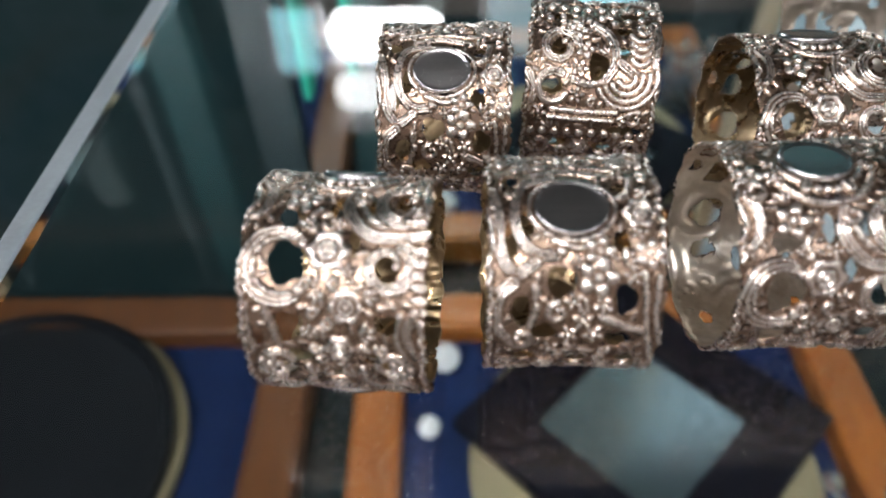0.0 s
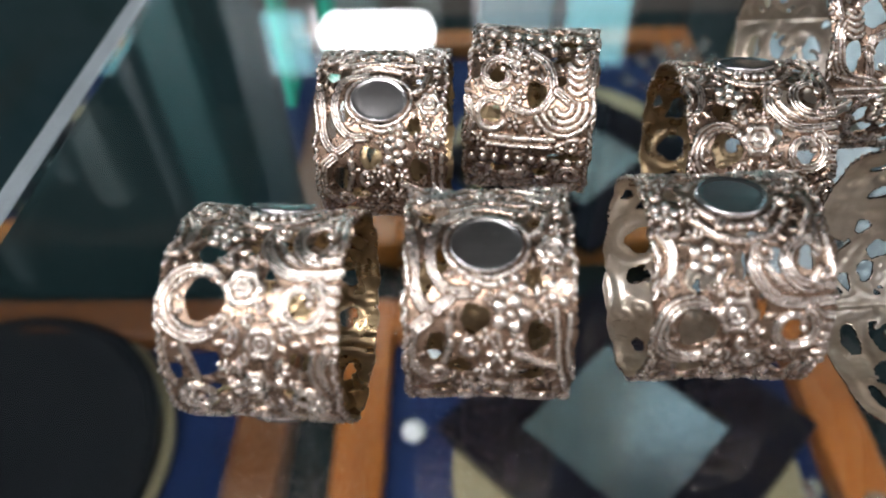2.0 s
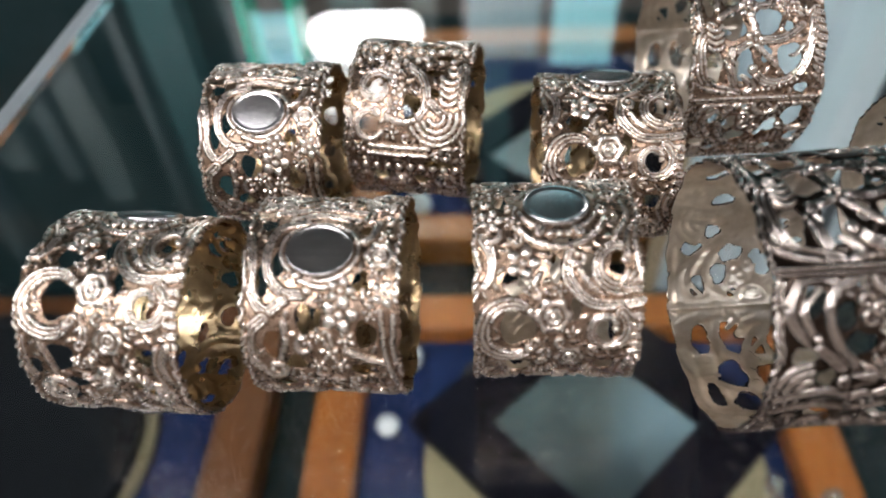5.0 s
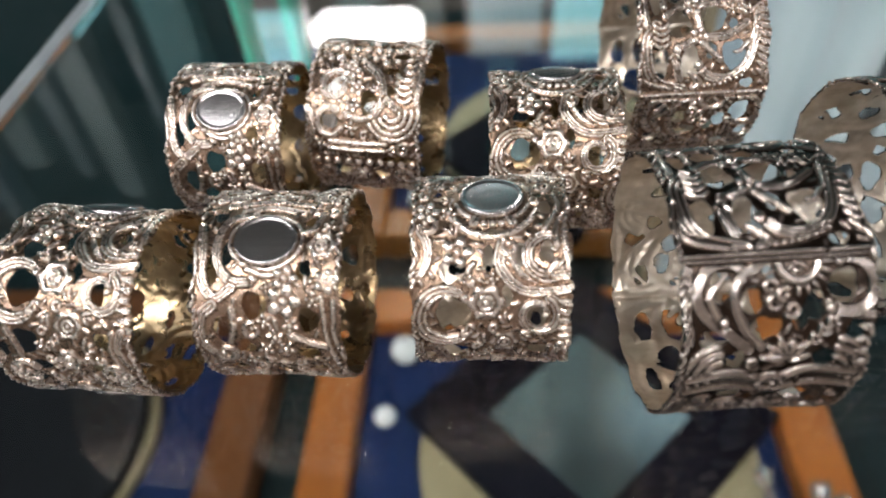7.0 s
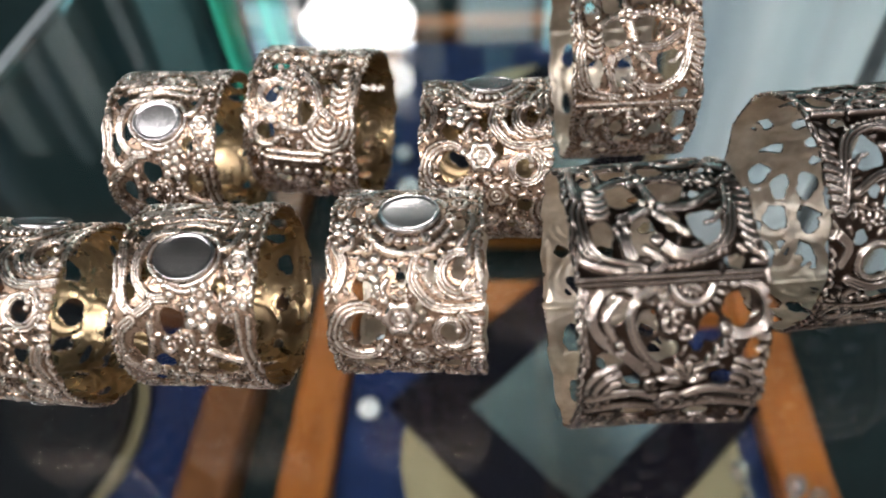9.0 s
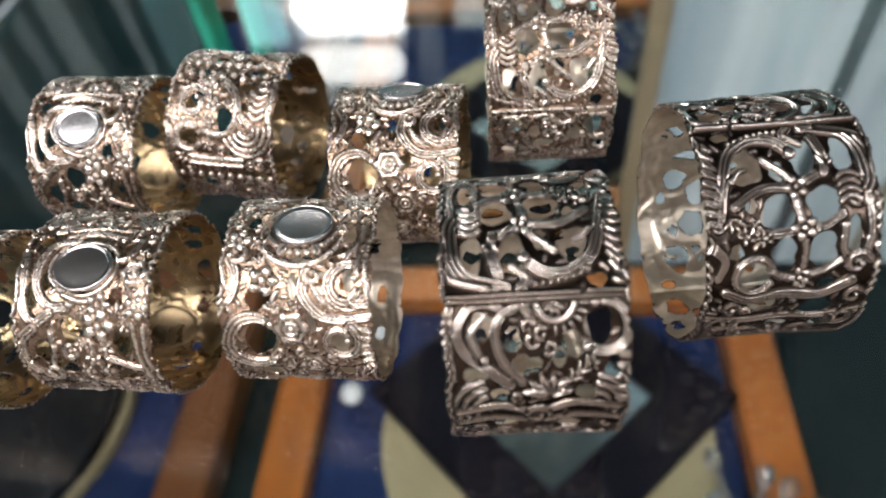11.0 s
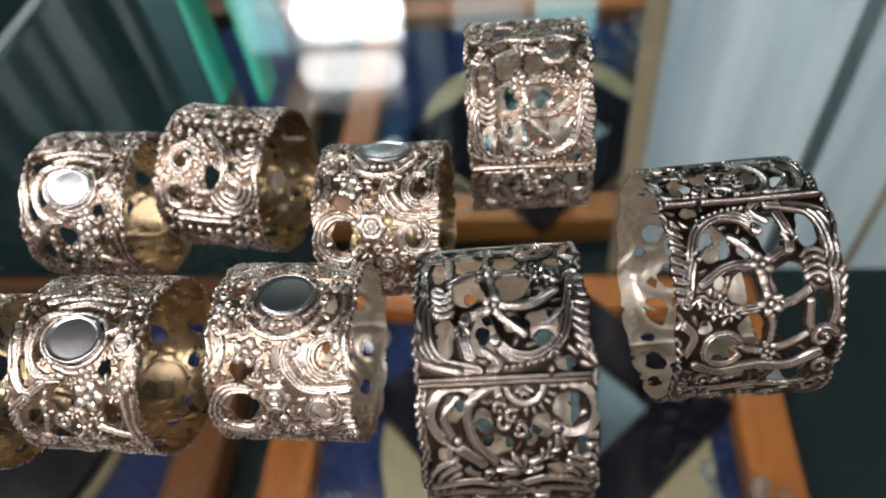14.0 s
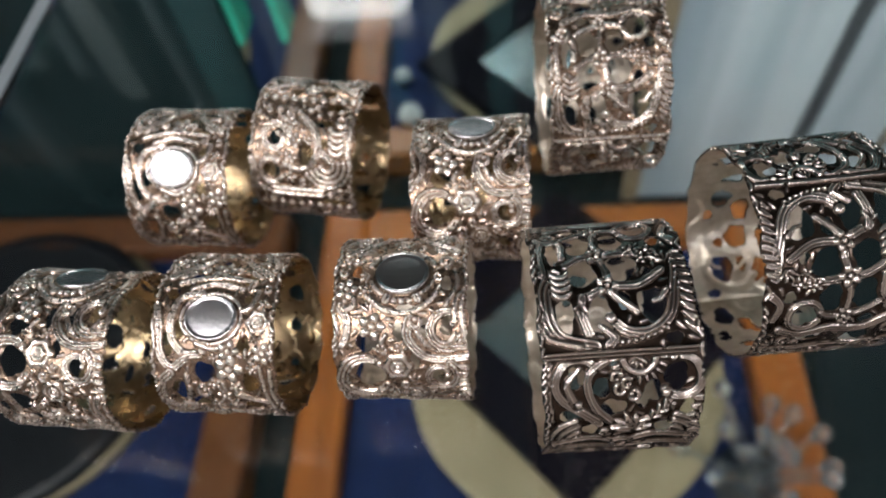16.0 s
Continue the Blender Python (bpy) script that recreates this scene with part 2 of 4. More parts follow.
def teal_glow_box(x, y, z, w, h, glow=TEAL_GLOW):
    t = thing("glow_box", "teal glowing box on a grey post, added for a teal reflection", "light box", (x, y, z))
    part("casing", box(-w / 2 - 0.01, w / 2 + 0.01, 0.004, 0.04, -h / 2 - 0.01, h / 2 + 0.01, 0.004), METAL_GREY, t)
    part("glow_face", box(-w / 2, w / 2, 0, 0.01, -h / 2, h / 2, 0.003), glow, t, "glowing teal face")
    part("post", box(-0.015, 0.015, 0.01, 0.035, -1.05 - z, -h / 2 - 0.008), METAL_GREY, t)


# Made-up glowing boxes, placed so the shelf mirrors teal patches.
teal_glow_box(-0.185, 0.76, 0.285, 0.05, 0.08)
teal_glow_box(0.190, 0.785, 0.285, 0.075, 0.10)
teal_glow_box(0.095, 0.83, 0.30, 0.09, 0.10, TEAL_DIM)

# made-up upright fins behind the case, added so the shelf mirrors vertical streaks
fitting = thing("streak_fins", "tall upright teal and grey fins, added to streak the shelf's reflection", "fitting", (0, 1.15, -1.05))
part("plinth", box(-1.3, 0.95, -0.06, 0.10, 0, 0.95, 0.005), FELT, fitting, "dark plinth")
fin_rng = random.Random(12)
fx = -1.25
while fx < 0.9:
    fw = 0.018 + 0.07 * fin_rng.random()
    part("fin", box(fx, fx + fw, -0.03, 0.03, 0.95, 1.75 + 0.5 * fin_rng.random(), 0.004), fin_rng.choice((FIN_TEAL, FIN_GREY, FIN_DARK, FIN_PALE)), fitting)
    fx += fw + 0.02 + 0.09 * fin_rng.random()

# ---------------------------------------------------------------- the display case
FLOOR_Z = -0.415
RIM_Z = -0.376
BACK_Y = 0.472
case = thing("display_case", "glass display case with a dark felt base and a mirrored back", "display case", (0, 0, -1.05))


def case_part(name, bm, material, label=""):
    ob = part(name, bm, material, case, label)
    ob.matrix_parent_inverse = Matrix.Translation((0, 0, 1.05))
    return ob


case_part("base", box(-0.85, 0.85, -0.12, BACK_Y + 0.02, -1.05, FLOOR_Z, 0.004), FELT, "dark felt-covered base")
case_part("back_mirror", box(-0.118, 0.226, BACK_Y, BACK_Y + 0.006, FLOOR_Z, -0.010), MIRROR, "silvered mirror back")
case_part("back_glass", box(-0.85, -0.122, BACK_Y, BACK_Y + 0.006, FLOOR_Z, -0.010), DARK_GLASS, "dark glossy back glass")
case_part("back_panel", box(0.240, 0.85, BACK_Y, BACK_Y + 0.010, FLOOR_Z, -0.010), PALE_PANEL, "pale grey-blue back panel")
case_part("panel_trim", box(0.225, 0.241, BACK_Y - 0.006, BACK_Y + 0.012, FLOOR_Z, -0.010, 0.002), TRIM, "brown upright trim")
case_part("panel_joint", box(0.374, 0.386, BACK_Y - 0.005, BACK_Y + 0.012, FLOOR_Z, -0.010, 0.002), DARK_TRIM, "dark upright joint")
case_part("panel_joint", box(0.455, 0.461, BACK_Y - 0.004, BACK_Y + 0.012, FLOOR_Z, -0.010, 0.002), TRIM, "thin brown upright joint")
case_part("right_side", box(0.84, 0.85, -0.12, BACK_Y - 0.001, FLOOR_Z, -0.010), PALE_PANEL, "pale grey side")
case_part("left_side", box(-0.85, -0.84, -0.12, BACK_Y - 0.001, FLOOR_Z, -0.010), FELT, "dark side")
case_part("top_rail", box(-0.85, 0.85, BACK_Y, BACK_Y + 0.012, -0.0098, -0.002, 0.001), DARK_TRIM, "dark rail under the shelf")

shelf = thing("glass_shelf", "thick clear glass shelf with a pale ground edge", "shelf", (0, 0, -0.008))
pane = part("pane", box(-0.1165, 0.84, -0.06, BACK_Y - 0.001, 0, 0.008), SHELF_GLASS, shelf, "clear greenish glass pane")
pane.visible_shadow = False
part("edge", box(-0.1245, -0.1167, -0.06, BACK_Y - 0.001, 0.0, 0.008, 0.001), EDGE_GLASS, shelf, "pale ground glass edge")

for gx, gy in ((-0.108, BACK_Y - 0.010), (-0.072, BACK_Y - 0.010)):
    gp = thing("glass_upright", "upright glass strip with a green polished edge", "glass strip", (gx, gy, -0.172), "glass uprights")
    part("pane", box(-0.003, 0.003, -0.006, 0.009, 0, 0.162, 0.0008), GREEN_EDGE, gp)


# ---------------------------------------------------------------- boxes below the shelf
def tray(name, label, x0, x1, y0, y1, rim, top, wood, wood_x, group="wooden trays"):
    t = thing(name, label, "tray", (0, 0, FLOOR_Z), group)
    h = top - FLOOR_Z

    def rail(a, b, c, d, m):
        bm = box(a, b, c, d, 0, h, 0.006, 3)
        part("rail", bm, m, t)
    rail(x0, x0 + rim, y0, y1, wood)
    rail(x1 - rim, x1, y0, y1, wood)
    rail(x0 + rim, x1 - rim, y1 - rim, y1, wood_x)
    rail(x0 + rim, x1 - rim, y0, y0 + rim, wood_x)
    part("lining", box(x0 + rim, x1 - rim, y0 + rim, y1 - rim, 0.001, h - 0.022, 0.002), VELVET, t, "deep blue velvet lining")
    return t


tray("wooden_tray", "orange wooden tray lined with blue velvet", -0.083, 0.354, 0.0, 0.436, 0.042, RIM_Z, WOOD, WOOD_X)
tray("wooden_tray", "wooden tray lined with blue velvet, its wood darkened for weaker light", -0.62, -0.123, -0.03, 0.435, 0.045, RIM_Z, DIM_WOOD, DIM_WOOD)


def card_disc(x, y, r):
    z = RIM_Z - 0.022
    t = tagged(part("cream_disc", lathe([(r - 0.004, 0), (r, 0.002), (r, 0.010), (r - 0.004, 0.012)], 72), CREAM), "round cream card disc lying on blue velvet", "disc", "cream discs")
    t.location = (x, y, z)
    return z + 0.012


def framed_mirror(x, y, z, half, inner, turn):
    t = thing("framed_mirror", "square black cloth-covered frame with a dim mirror centre", "mirror", (x, y, z), "framed mirrors")
    t.rotation_euler.z = radians(turn)
    s, i = half / math.sqrt(2), inner / math.sqrt(2)
    for k in range(4):
        bm = box(-s, s, -s, -i, 0, 0.014, 0.003, 2)
        for v in bm.verts:                      # mitred ends
            if abs(v.co.x) > i:
                v.co.x = math.copysign(min(abs(v.co.x), abs(v.co.y)), v.co.x)
        bmesh.ops.rotate(bm, verts=bm.verts, matrix=Matrix.Rotation(math.pi / 2 * k, 3, "Z"))
        part("frame_side", bm, BLACK, t)
    part("mirror_pane", box(-i, i, -i, i, 0.0005, 0.008), DIM_MIRROR, t, "dim grey-teal mirror")


top = card_disc(0.152, 0.264, 0.138)
framed_mirror(0.156, 0.296, top, 0.156, 0.086, 45)
top = card_disc(-0.366, 0.270, 0.1460)
# Dish added to keep this side dark, leaving a thin arc of cream.
dish = thing("black_dish", "round black dish added over a cream disc to keep it dark", "dish", (-0.370, 0.265, top))
part("bowl", lathe([(0.136, 0), (0.144, 0.004), (0.144, 0.016), (0.138, 0.018), (0.134, 0.010)], 72), DISH, dish)


def white_pot(x, y, r, h):
    t = thing("white_pot", "small glossy white pot standing in for a white blob on blue velvet", "pot", (x, y, RIM_Z - 0.022), "white pots")
    part("body", lathe([(r * 0.6, 0), (r * 0.95, h * 0.25), (r, h * 0.5), (r * 0.8, h * 0.8), (r * 0.6, h * 0.86)], 28), PORCELAIN, t, smooth=True)
    part("lid", lathe([(r * 0.66, h * 0.86), (r * 0.6, h * 0.93), (r * 0.2, h * 1.02), (r * 0.16, h * 1.1), (r * 0.05, h * 1.14)], 24), PORCELAIN, t, smooth=True)


# Made-up pots that stand in for two white blobs on the velvet.
white_pot(-0.019, 0.300, 0.010, 0.016)
white_pot(-0.006, 0.368, 0.014, 0.024)


def crystal(x, y, z):
    t = thing("crystal_ornament", "clear cut crystal spray with round knobs on its tips", "ornament", (x, y, z))
    part("foot", lathe([(0.028, 0), (0.03, 0.003), (0.012, 0.008), (0.010, 0.016)], 24), CRYSTAL, t, smooth=True)
    rng = random.Random(4)
    for k in range(17):
        a = 2 * math.pi * k / 17 * 2.618
        lean = 0.15 + 0.95 * (k / 17)
        length = 0.055 + 0.02 * rng.random()
        bm = lathe([(0.0045, 0.0), (0.0035, length * 0.5), (0.0022, length - 0.006), (0.0052, length - 0.002), (0.0068, length + 0.004), (0.0048, length + 0.009), (0.001, length + 0.011)], 10)
        m = Matrix.Translation((0, 0, 0.012)) @ Matrix.Rotation(a, 4, "Z") @ Matrix.Rotation(lean, 4, "Y")
        bmesh.ops.transform(bm, verts=bm.verts, matrix=m)
        part("spike", bm, CRYSTAL, t)


crystal(0.296, 0.168, RIM_Z - 0.022)

# ---------------------------------------------------------------- chased and pierced napkin rings
class Chasing:
    """The unrolled band of a ring in millimetres: u runs round it, v across it. A low ground with holes sawn in it and motifs raised on it."""

    def __init__(self, round_mm, wide_mm, step):
        self.C, self.W = round_mm, wide_mm
        self.nu, self.nv = 2 * int(round_mm / step / 2), 2 * int(wide_mm / step / 2) + 1
        self.du, self.dv = round_mm / self.nu, wide_mm / (self.nv - 1)
        self.h = np.zeros((self.nu, self.nv))
        self.gap = np.zeros((self.nu, self.nv), bool)
        self.seats = []
        self.crests = []
        self.wobble = random.Random(21)

    def window(self, u, v, r):
        i0, i1 = int(math.floor((u - r) / self.du)), int(math.ceil((u + r) / self.du)) + 1
        j0, j1 = max(0, int((v - r) / self.dv)), min(self.nv, int((v + r) / self.dv) + 2)
        if j1 <= j0:
            return None
        ii = np.arange(i0, i1)
        uu = (ii * self.du - u)[:, None]
        vv = (np.arange(j0, j1) * self.dv - v)[None, :]
        return np.ix_(ii % self.nu, np.arange(j0, j1)), uu, vv

    def lay(self, ix, height, d, groove):
        """Lays a motif (d < 1) over what was there and cuts a fine line round it."""
        old = self.h[ix]
        cut = np.where((d < 1 + groove) & (old > 0.2), 0.2, old)
        self.h[ix] = np.where(d < 1, np.maximum(height, 0.05), cut)

    def stroke(self, pts, w0, w1, high=0.8, ribs=3, belly=0.0):
        """A bar along the points, w0 to w1 wide on either side of its middle, with that many ribs along it."""
        p = np.array(pts)
        s = np.linspace(0, 1, len(p))
        w = (w0 + (w1 - w0) * s) * (1 - belly + belly * np.sqrt(np.sin(math.pi * np.clip(s, 0.02, 0.98))))
        mid, reach = (p.max(0) + p.min(0)) / 2, float(np.abs(p.max(0) - p.min(0)).max()) / 2 + w.max() + 0.4
        win = self.window(mid[0], mid[1], reach)
        if not win:
            return
        ix, uu, vv = win
        d = np.full((uu.shape[0], vv.shape[1]), 9.0)
        for (u, v), wk in zip(p - mid, w):
            d = np.minimum(d, np.sqrt((uu - u) ** 2 + (vv - v) ** 2) / wk)
        dome = np.sqrt(np.clip(1 - d ** 2, 0, 1))
        if ribs == 1 or w.max() < 0.6:
            body = 0.35 + 0.65 * dome
        else:
            body = 0.28 + 0.52 * np.abs(np.cos(ribs * math.pi / 2 * np.clip(d, 0, 1))) ** 1.5 + 0.20 * dome
        self.lay(ix, high * body, d, 0.22 / w.max())

    def path(self, knots, w0=1.0, w1=0.6, high=0.8, ribs=3, belly=0.0):
        """A bar that glides through its knots."""
        k = [np.array(q, float) for q in knots]
        k = [2 * k[0] - k[1]] + k + [2 * k[-1] - k[-2]]
        pts = []
        for a, b, c, d in zip(k, k[1:], k[2:], k[3:]):
            n = max(4, int(np.hypot(*(c - b)) / 0.22))
            for i in range(n):
                x = i / n
                pts.append(0.5 * (2 * b + (c - a) * x + (2 * a - 5 * b + 4 * c - d) * x * x + (3 * b - a - 3 * c + d) * x ** 3))
        self.stroke(pts + [k[-2]], w0, w1, high, ribs, belly)

    def curl(self, u, v, r, start, turns, w0=1.0, w1=0.6, high=0.8, hand=1, ribs=2):
        """A spiral scroll that winds in to (u, v) and ends in a bead."""
        n = max(12, int(abs(turns) * 2 * math.pi * r / 0.25))
        pts = []
        for k in range(n):
            s = k / (n - 1)
            a = math.radians(start) + hand * 2 * math.pi * turns * s
            q = r * (1 - 0.66 * s * s)
            pts.append((u + q * math.sin(a), v + q * math.cos(a)))
        self.stroke(pts, w0, w1, high, ribs)
        self.bead(*pts[-1], w1 * 1.15, high)

    def arc(self, u, v, r, a0, a1, w0=1.1, w1=0.7, high=0.8, ribs=3, belly=0.0, squash=1.0):
        n = max(8, int(abs(math.radians(a1 - a0)) * r / 0.25))
        turn = [math.radians(a0 + (a1 - a0) * k / (n - 1)) for k in range(n)]
        self.stroke([(u + r * math.sin(a), v + squash * r * math.cos(a)) for a in turn], w0, w1, high, ribs, belly)

    def bead(self, u, v, r, high=0.9):
        win = self.window(u, v, r + 0.3)
        if win:
            ix, uu, vv = win
            d = np.sqrt(uu * uu + vv * vv) / r
            self.lay(ix, high * (0.35 + 0.65 * np.sqrt(np.clip(1 - d * d, 0, 1))), d, 0.2 / r)

    def leaf(self, u, v, turn, length, wide, high=0.75):
        """A pointed leaf, with a sunk midrib where it is wide enough."""
        win = self.window(u, v, length)
        if not win:
            return
        ix, uu, vv = win
        a = math.radians(turn)
        x = vv * math.cos(a) + uu * math.sin(a)
        y = -vv * math.sin(a) + uu * math.cos(a)
        s = x / length
        half = wide * np.sqrt(np.clip(s * (1 - s) * 4, 0, 1)) * (1.2 - 0.7 * s) + 1e-6
        q = np.abs(y) / half
        d = np.where((s > 0) & (s < 1), q, 9.0)
        ridged = 0.5 + 0.5 * np.sqrt(np.clip(1 - ((q - 0.5) / 0.5) ** 2, 0, 1))
        keeled = 0.4 + 0.6 * np.clip(1 - q, 0, 1)                  # a narrow leaf has one sharp keel
        self.lay(ix, high * (ridged if wide > 0.9 else keeled), d, 0.2 / wide)

    def fan(self, u, v, first, step, count, length, wide, high=0.75):
        for k in range(count):
            self.leaf(u, v, first + step * k, length, wide, high)

    def blossom(self, u, v, r, petals, high=0.9, turn=0.0):
        """A small flat flower: round petals about a ringed eye."""
        for k in range(petals):
            self.leaf(u, v, math.degrees(turn) + 360 * k / petals, r * 1.1, 0.42 * r, high * 0.8)
        self.bead(u, v, 0.34 * r, high)

    def pad(self, u, v, a, b):
        ix, uu, vv = self.window(u, v, max(a, b))
        self.h[ix] = np.where((uu / a) ** 2 + (vv / b) ** 2 < 1, 0.3, self.h[ix])

    def seat(self, u, v, a, b):
        """A flat place for an ornament that is set on the band."""
        self.seats.append((u, v, a, b))

    def pierce(self, u, v, a, b):
        """A hole sawn through the ground, a little uneven."""
        win = self.window(u, v, max(a, b) * 1.3)
        if win:
            ix, uu, vv = win
            phi = np.arctan2(uu, vv)
            p, q = self.wobble.random() * 6.3, self.wobble.random() * 6.3
            edge = 1 + 0.10 * np.sin(3 * phi + p) + 0.06 * np.sin(5 * phi + q)
            self.gap[ix] |= np.sqrt((uu / a) ** 2 + (vv / b) ** 2) < edge

    def rim(self, rng):
        """Both edges: a rolled wire, notched between slanting lappets."""
        for edge, s in ((0.0, 1), (self.W, -1)):
            u = 0.0
            while u < self.C:
                size = 1.7 + 1.7 * rng.random()
                if not (self.h[int(u / self.du) % self.nu, int(np.clip((edge + s * 1.2) / self.dv, 0, self.nv - 1))] > 0.3):
                    self.path([(u, edge + s * 0.35), (u + size * 0.5, edge + s * (0.7 + 0.5 * rng.random())), (u + size, edge + s * 0.4)], 0.5, 0.45, 0.65, 1)
                if rng.random() < 0.45:
                    self.pierce(u + size, edge, 0.35 + 0.3 * rng.random(), 0.35 + 0.35 * rng.random())
                    self.h[self.window(u + size, edge, 0.3)[0]] = 0
                u += size * 0.97

    def fill(self, rng, tries):
        """Leaves, curls and small flowers on the ground that the bold motifs leave, large ones first."""
        for room, count in ((2.0, tries // 4), (1.35, tries // 3), (1.0, tries)):
            for _ in range(count):
                u, v = rng.random() * self.C, 0.8 + rng.random() * (self.W - 1.6)
                ix, uu, vv = self.window(u, v, room)
                inside = uu * uu + vv * vv < room * room
                if ((self.h[ix] > 0.25) & inside).any() or (self.gap[ix] & inside).any():
                    continue
                pick, a = rng.random(), rng.random() * 360
                if room > 1.9:
                    if pick < 0.85:
                        self.curl(u, v, room * 0.9, a, 1.0, 0.72, 0.45, 0.8, rng.choice((-1, 1)), 2)
                    else:
                        self.blossom(u, v, room * 1.05, 5, 0.8, a)
                elif room > 1.0:
                    if pick < 0.4:
                        self.fan(u - 0.9 * math.sin(math.radians(a)), v - 0.9 * math.cos(math.radians(a)), a - 38, 38, 3, 2.9, 0.62, 0.7)
                    else:
                        self.curl(u, v, room * 0.85, a, 0.8, 0.55, 0.3, 0.7, rng.choice((-1, 1)), 1)
                else:
                    self.leaf(u - 0.6 * math.sin(math.radians(a)), v - 0.6 * math.cos(math.radians(a)), a, 2.6, 0.62, 0.42)

    def blur(self, z, times):
        for _ in range(times):
            s = z.copy()
            s[:, 1:-1] = (z[:, :-2] + 2 * z[:, 1:-1] + z[:, 2:]) / 4
            z = (np.roll(s, 1, 0) + 2 * s + np.roll(s, -1, 0)) / 4
        return z

    def plate(self):
        """The finished sheet: ground, motifs, holes, and the softer hollows that show inside."""
        for u, v, a, b in self.seats:
            ix, uu, vv = self.window(u, v, max(a, b) * 1.15)
            d = np.sqrt((uu / a) ** 2 + (vv / b) ** 2)
            self.h[ix] = np.where(d < 1.0, 0.25, np.where(d < 1.06, np.minimum(self.h[ix], 0.15), self.h[ix]))
            self.gap[ix] &= d >= 1.0
        self.solid = ~self.gap | (self.h > 0.06)
        z = np.where(self.solid, np.maximum(self.h, 0.12), 0.12)
        self.relief = 1.2 * self.blur(z, 1)
        self.soft = self.blur(z, 14)

    def mesh(self, name, radius, thick=0.45):
        """Rolls the sheet into a band: chased outside, softer hollows inside, walls round every hole."""
        nu, nv = self.nu, self.nv
        cell = self.solid & np.roll(self.solid, -1, 0)
        cell = cell[:, :-1] & cell[:, 1:]
        near = np.zeros((nu, nv), int)
        for a in (0, 1):
            for b in (0, 1):
                near[:, b:nv - 1 + b] += np.roll(cell, a, 0)
        full = np.full((nu, nv), 4)
        full[:, 0] = full[:, -1] = 2
        edge = (near > 0) & (near < full)
        iu, jv = np.meshgrid(np.arange(nu, dtype=float), np.arange(nv, dtype=float), indexing="ij")
        pu, pv = iu * self.du, jv * self.dv
        for _ in range(3):                       # rounds the stairs at the holes' edges
            cu, cv, cn = np.zeros_like(pu), np.zeros_like(pv), np.zeros_like(pu)
            for s in (1, -1):
                e = np.roll(edge, s, 0)
                off = pu - np.roll(pu, s, 0)
                off = off - self.C * np.round(off / self.C)
                cu += np.where(e, pu - off, 0); cv += np.where(e, np.roll(pv, s, 0), 0); cn += e
            for s in (1, -1):
                e, qu, qv = np.zeros_like(edge), np.zeros_like(pu), np.zeros_like(pv)
                if s == 1:
                    e[:, 1:], qu[:, 1:], qv[:, 1:] = edge[:, :-1], pu[:, :-1], pv[:, :-1]
                else:
                    e[:, :-1], qu[:, :-1], qv[:, :-1] = edge[:, 1:], pu[:, 1:], pv[:, 1:]
                cu += np.where(e, qu, 0); cv += np.where(e, qv, 0); cn += e
            ok = edge & (cn > 1)
            pu = np.where(ok, 0.5 * pu + 0.5 * cu / np.maximum(cn, 1), pu)
            pv = np.where(ok, 0.5 * pv + 0.5 * cv / np.maximum(cn, 1), pv)
        ang = pu / self.C * 2 * math.pi
        wave = 0.25 * np.sin(ang * 3 + 1) + 0.2 * np.sin(ang * 5 + pv * 0.09)      # hand-worn, not quite round
        sweep = 0.35 * ((pv / self.W - 0.5) * 2) ** 2                              # edges flare a little
        for c in self.crests:                                                      # the band is bent a little at a ridge
            away = pu - c
            away = np.abs(away - self.C * np.round(away / self.C))
            sweep = sweep + 0.9 * np.exp(-away / 5.0)
        r_out = radius * 1000 + self.relief + wave + sweep
        r_in = radius * 1000 - thick + np.minimum(0.75 * self.soft, self.relief) + wave + sweep
        side = (pv / self.W - 0.5) * 2                                             # edges a little wavy
        pv = pv + side ** 5 * (0.3 * np.sin(ang * 13 + side) + 0.1 * np.sin(ang * 29 + 2 * side))
        verts = []
        for r in (r_out, r_in):
            verts.append(np.stack([pv - self.W / 2, -r * np.cos(ang), r * np.sin(ang)], -1).reshape(-1, 3) / 1000)
        verts = np.concatenate(verts)
        n = nu * nv
        i, j = np.nonzero(cell)
        a, b = i * nv + j, i * nv + j + 1
        c, d = ((i + 1) % nu) * nv + j + 1, ((i + 1) % nu) * nv + j
        wide = cell[0::2, 0::2] & cell[1::2, 0::2] & cell[0::2, 1::2] & cell[1::2, 1::2]      # the inside is coarser
        p, q = np.nonzero(wide)
        a2, b2 = 2 * p * nv + 2 * q, 2 * p * nv + 2 * q + 2
        c2, d2 = ((2 * p + 2) % nu) * nv + 2 * q + 2, ((2 * p + 2) % nu) * nv + 2 * q
        quads = [np.stack([a, b, c, d], 1), np.stack([d2 + n, c2 + n, b2 + n, a2 + n], 1)]
        mats = [np.zeros(len(a), int), np.ones(len(a2), int)]
        up = np.roll(cell, -1, 0)
        dn = np.roll(cell, 1, 0)
        rt, lf = np.zeros_like(cell), np.zeros_like(cell)
        rt[:, :-1], lf[:, 1:] = cell[:, 1:], cell[:, :-1]
        for open_, p, q in ((~up[i, j], c, d), (~dn[i, j], a, b), (~rt[i, j], b, c), (~lf[i, j], d, a)):
            quads.append(np.stack([q, p, p + n, q + n], 1)[open_])
            mats.append(np.zeros(open_.sum(), int))
        quads, mats = np.concatenate(quads), np.concatenate(mats)
        used, inv = np.unique(quads, return_inverse=True)
        quads = inv.reshape(-1, 4)
        verts = verts[used]
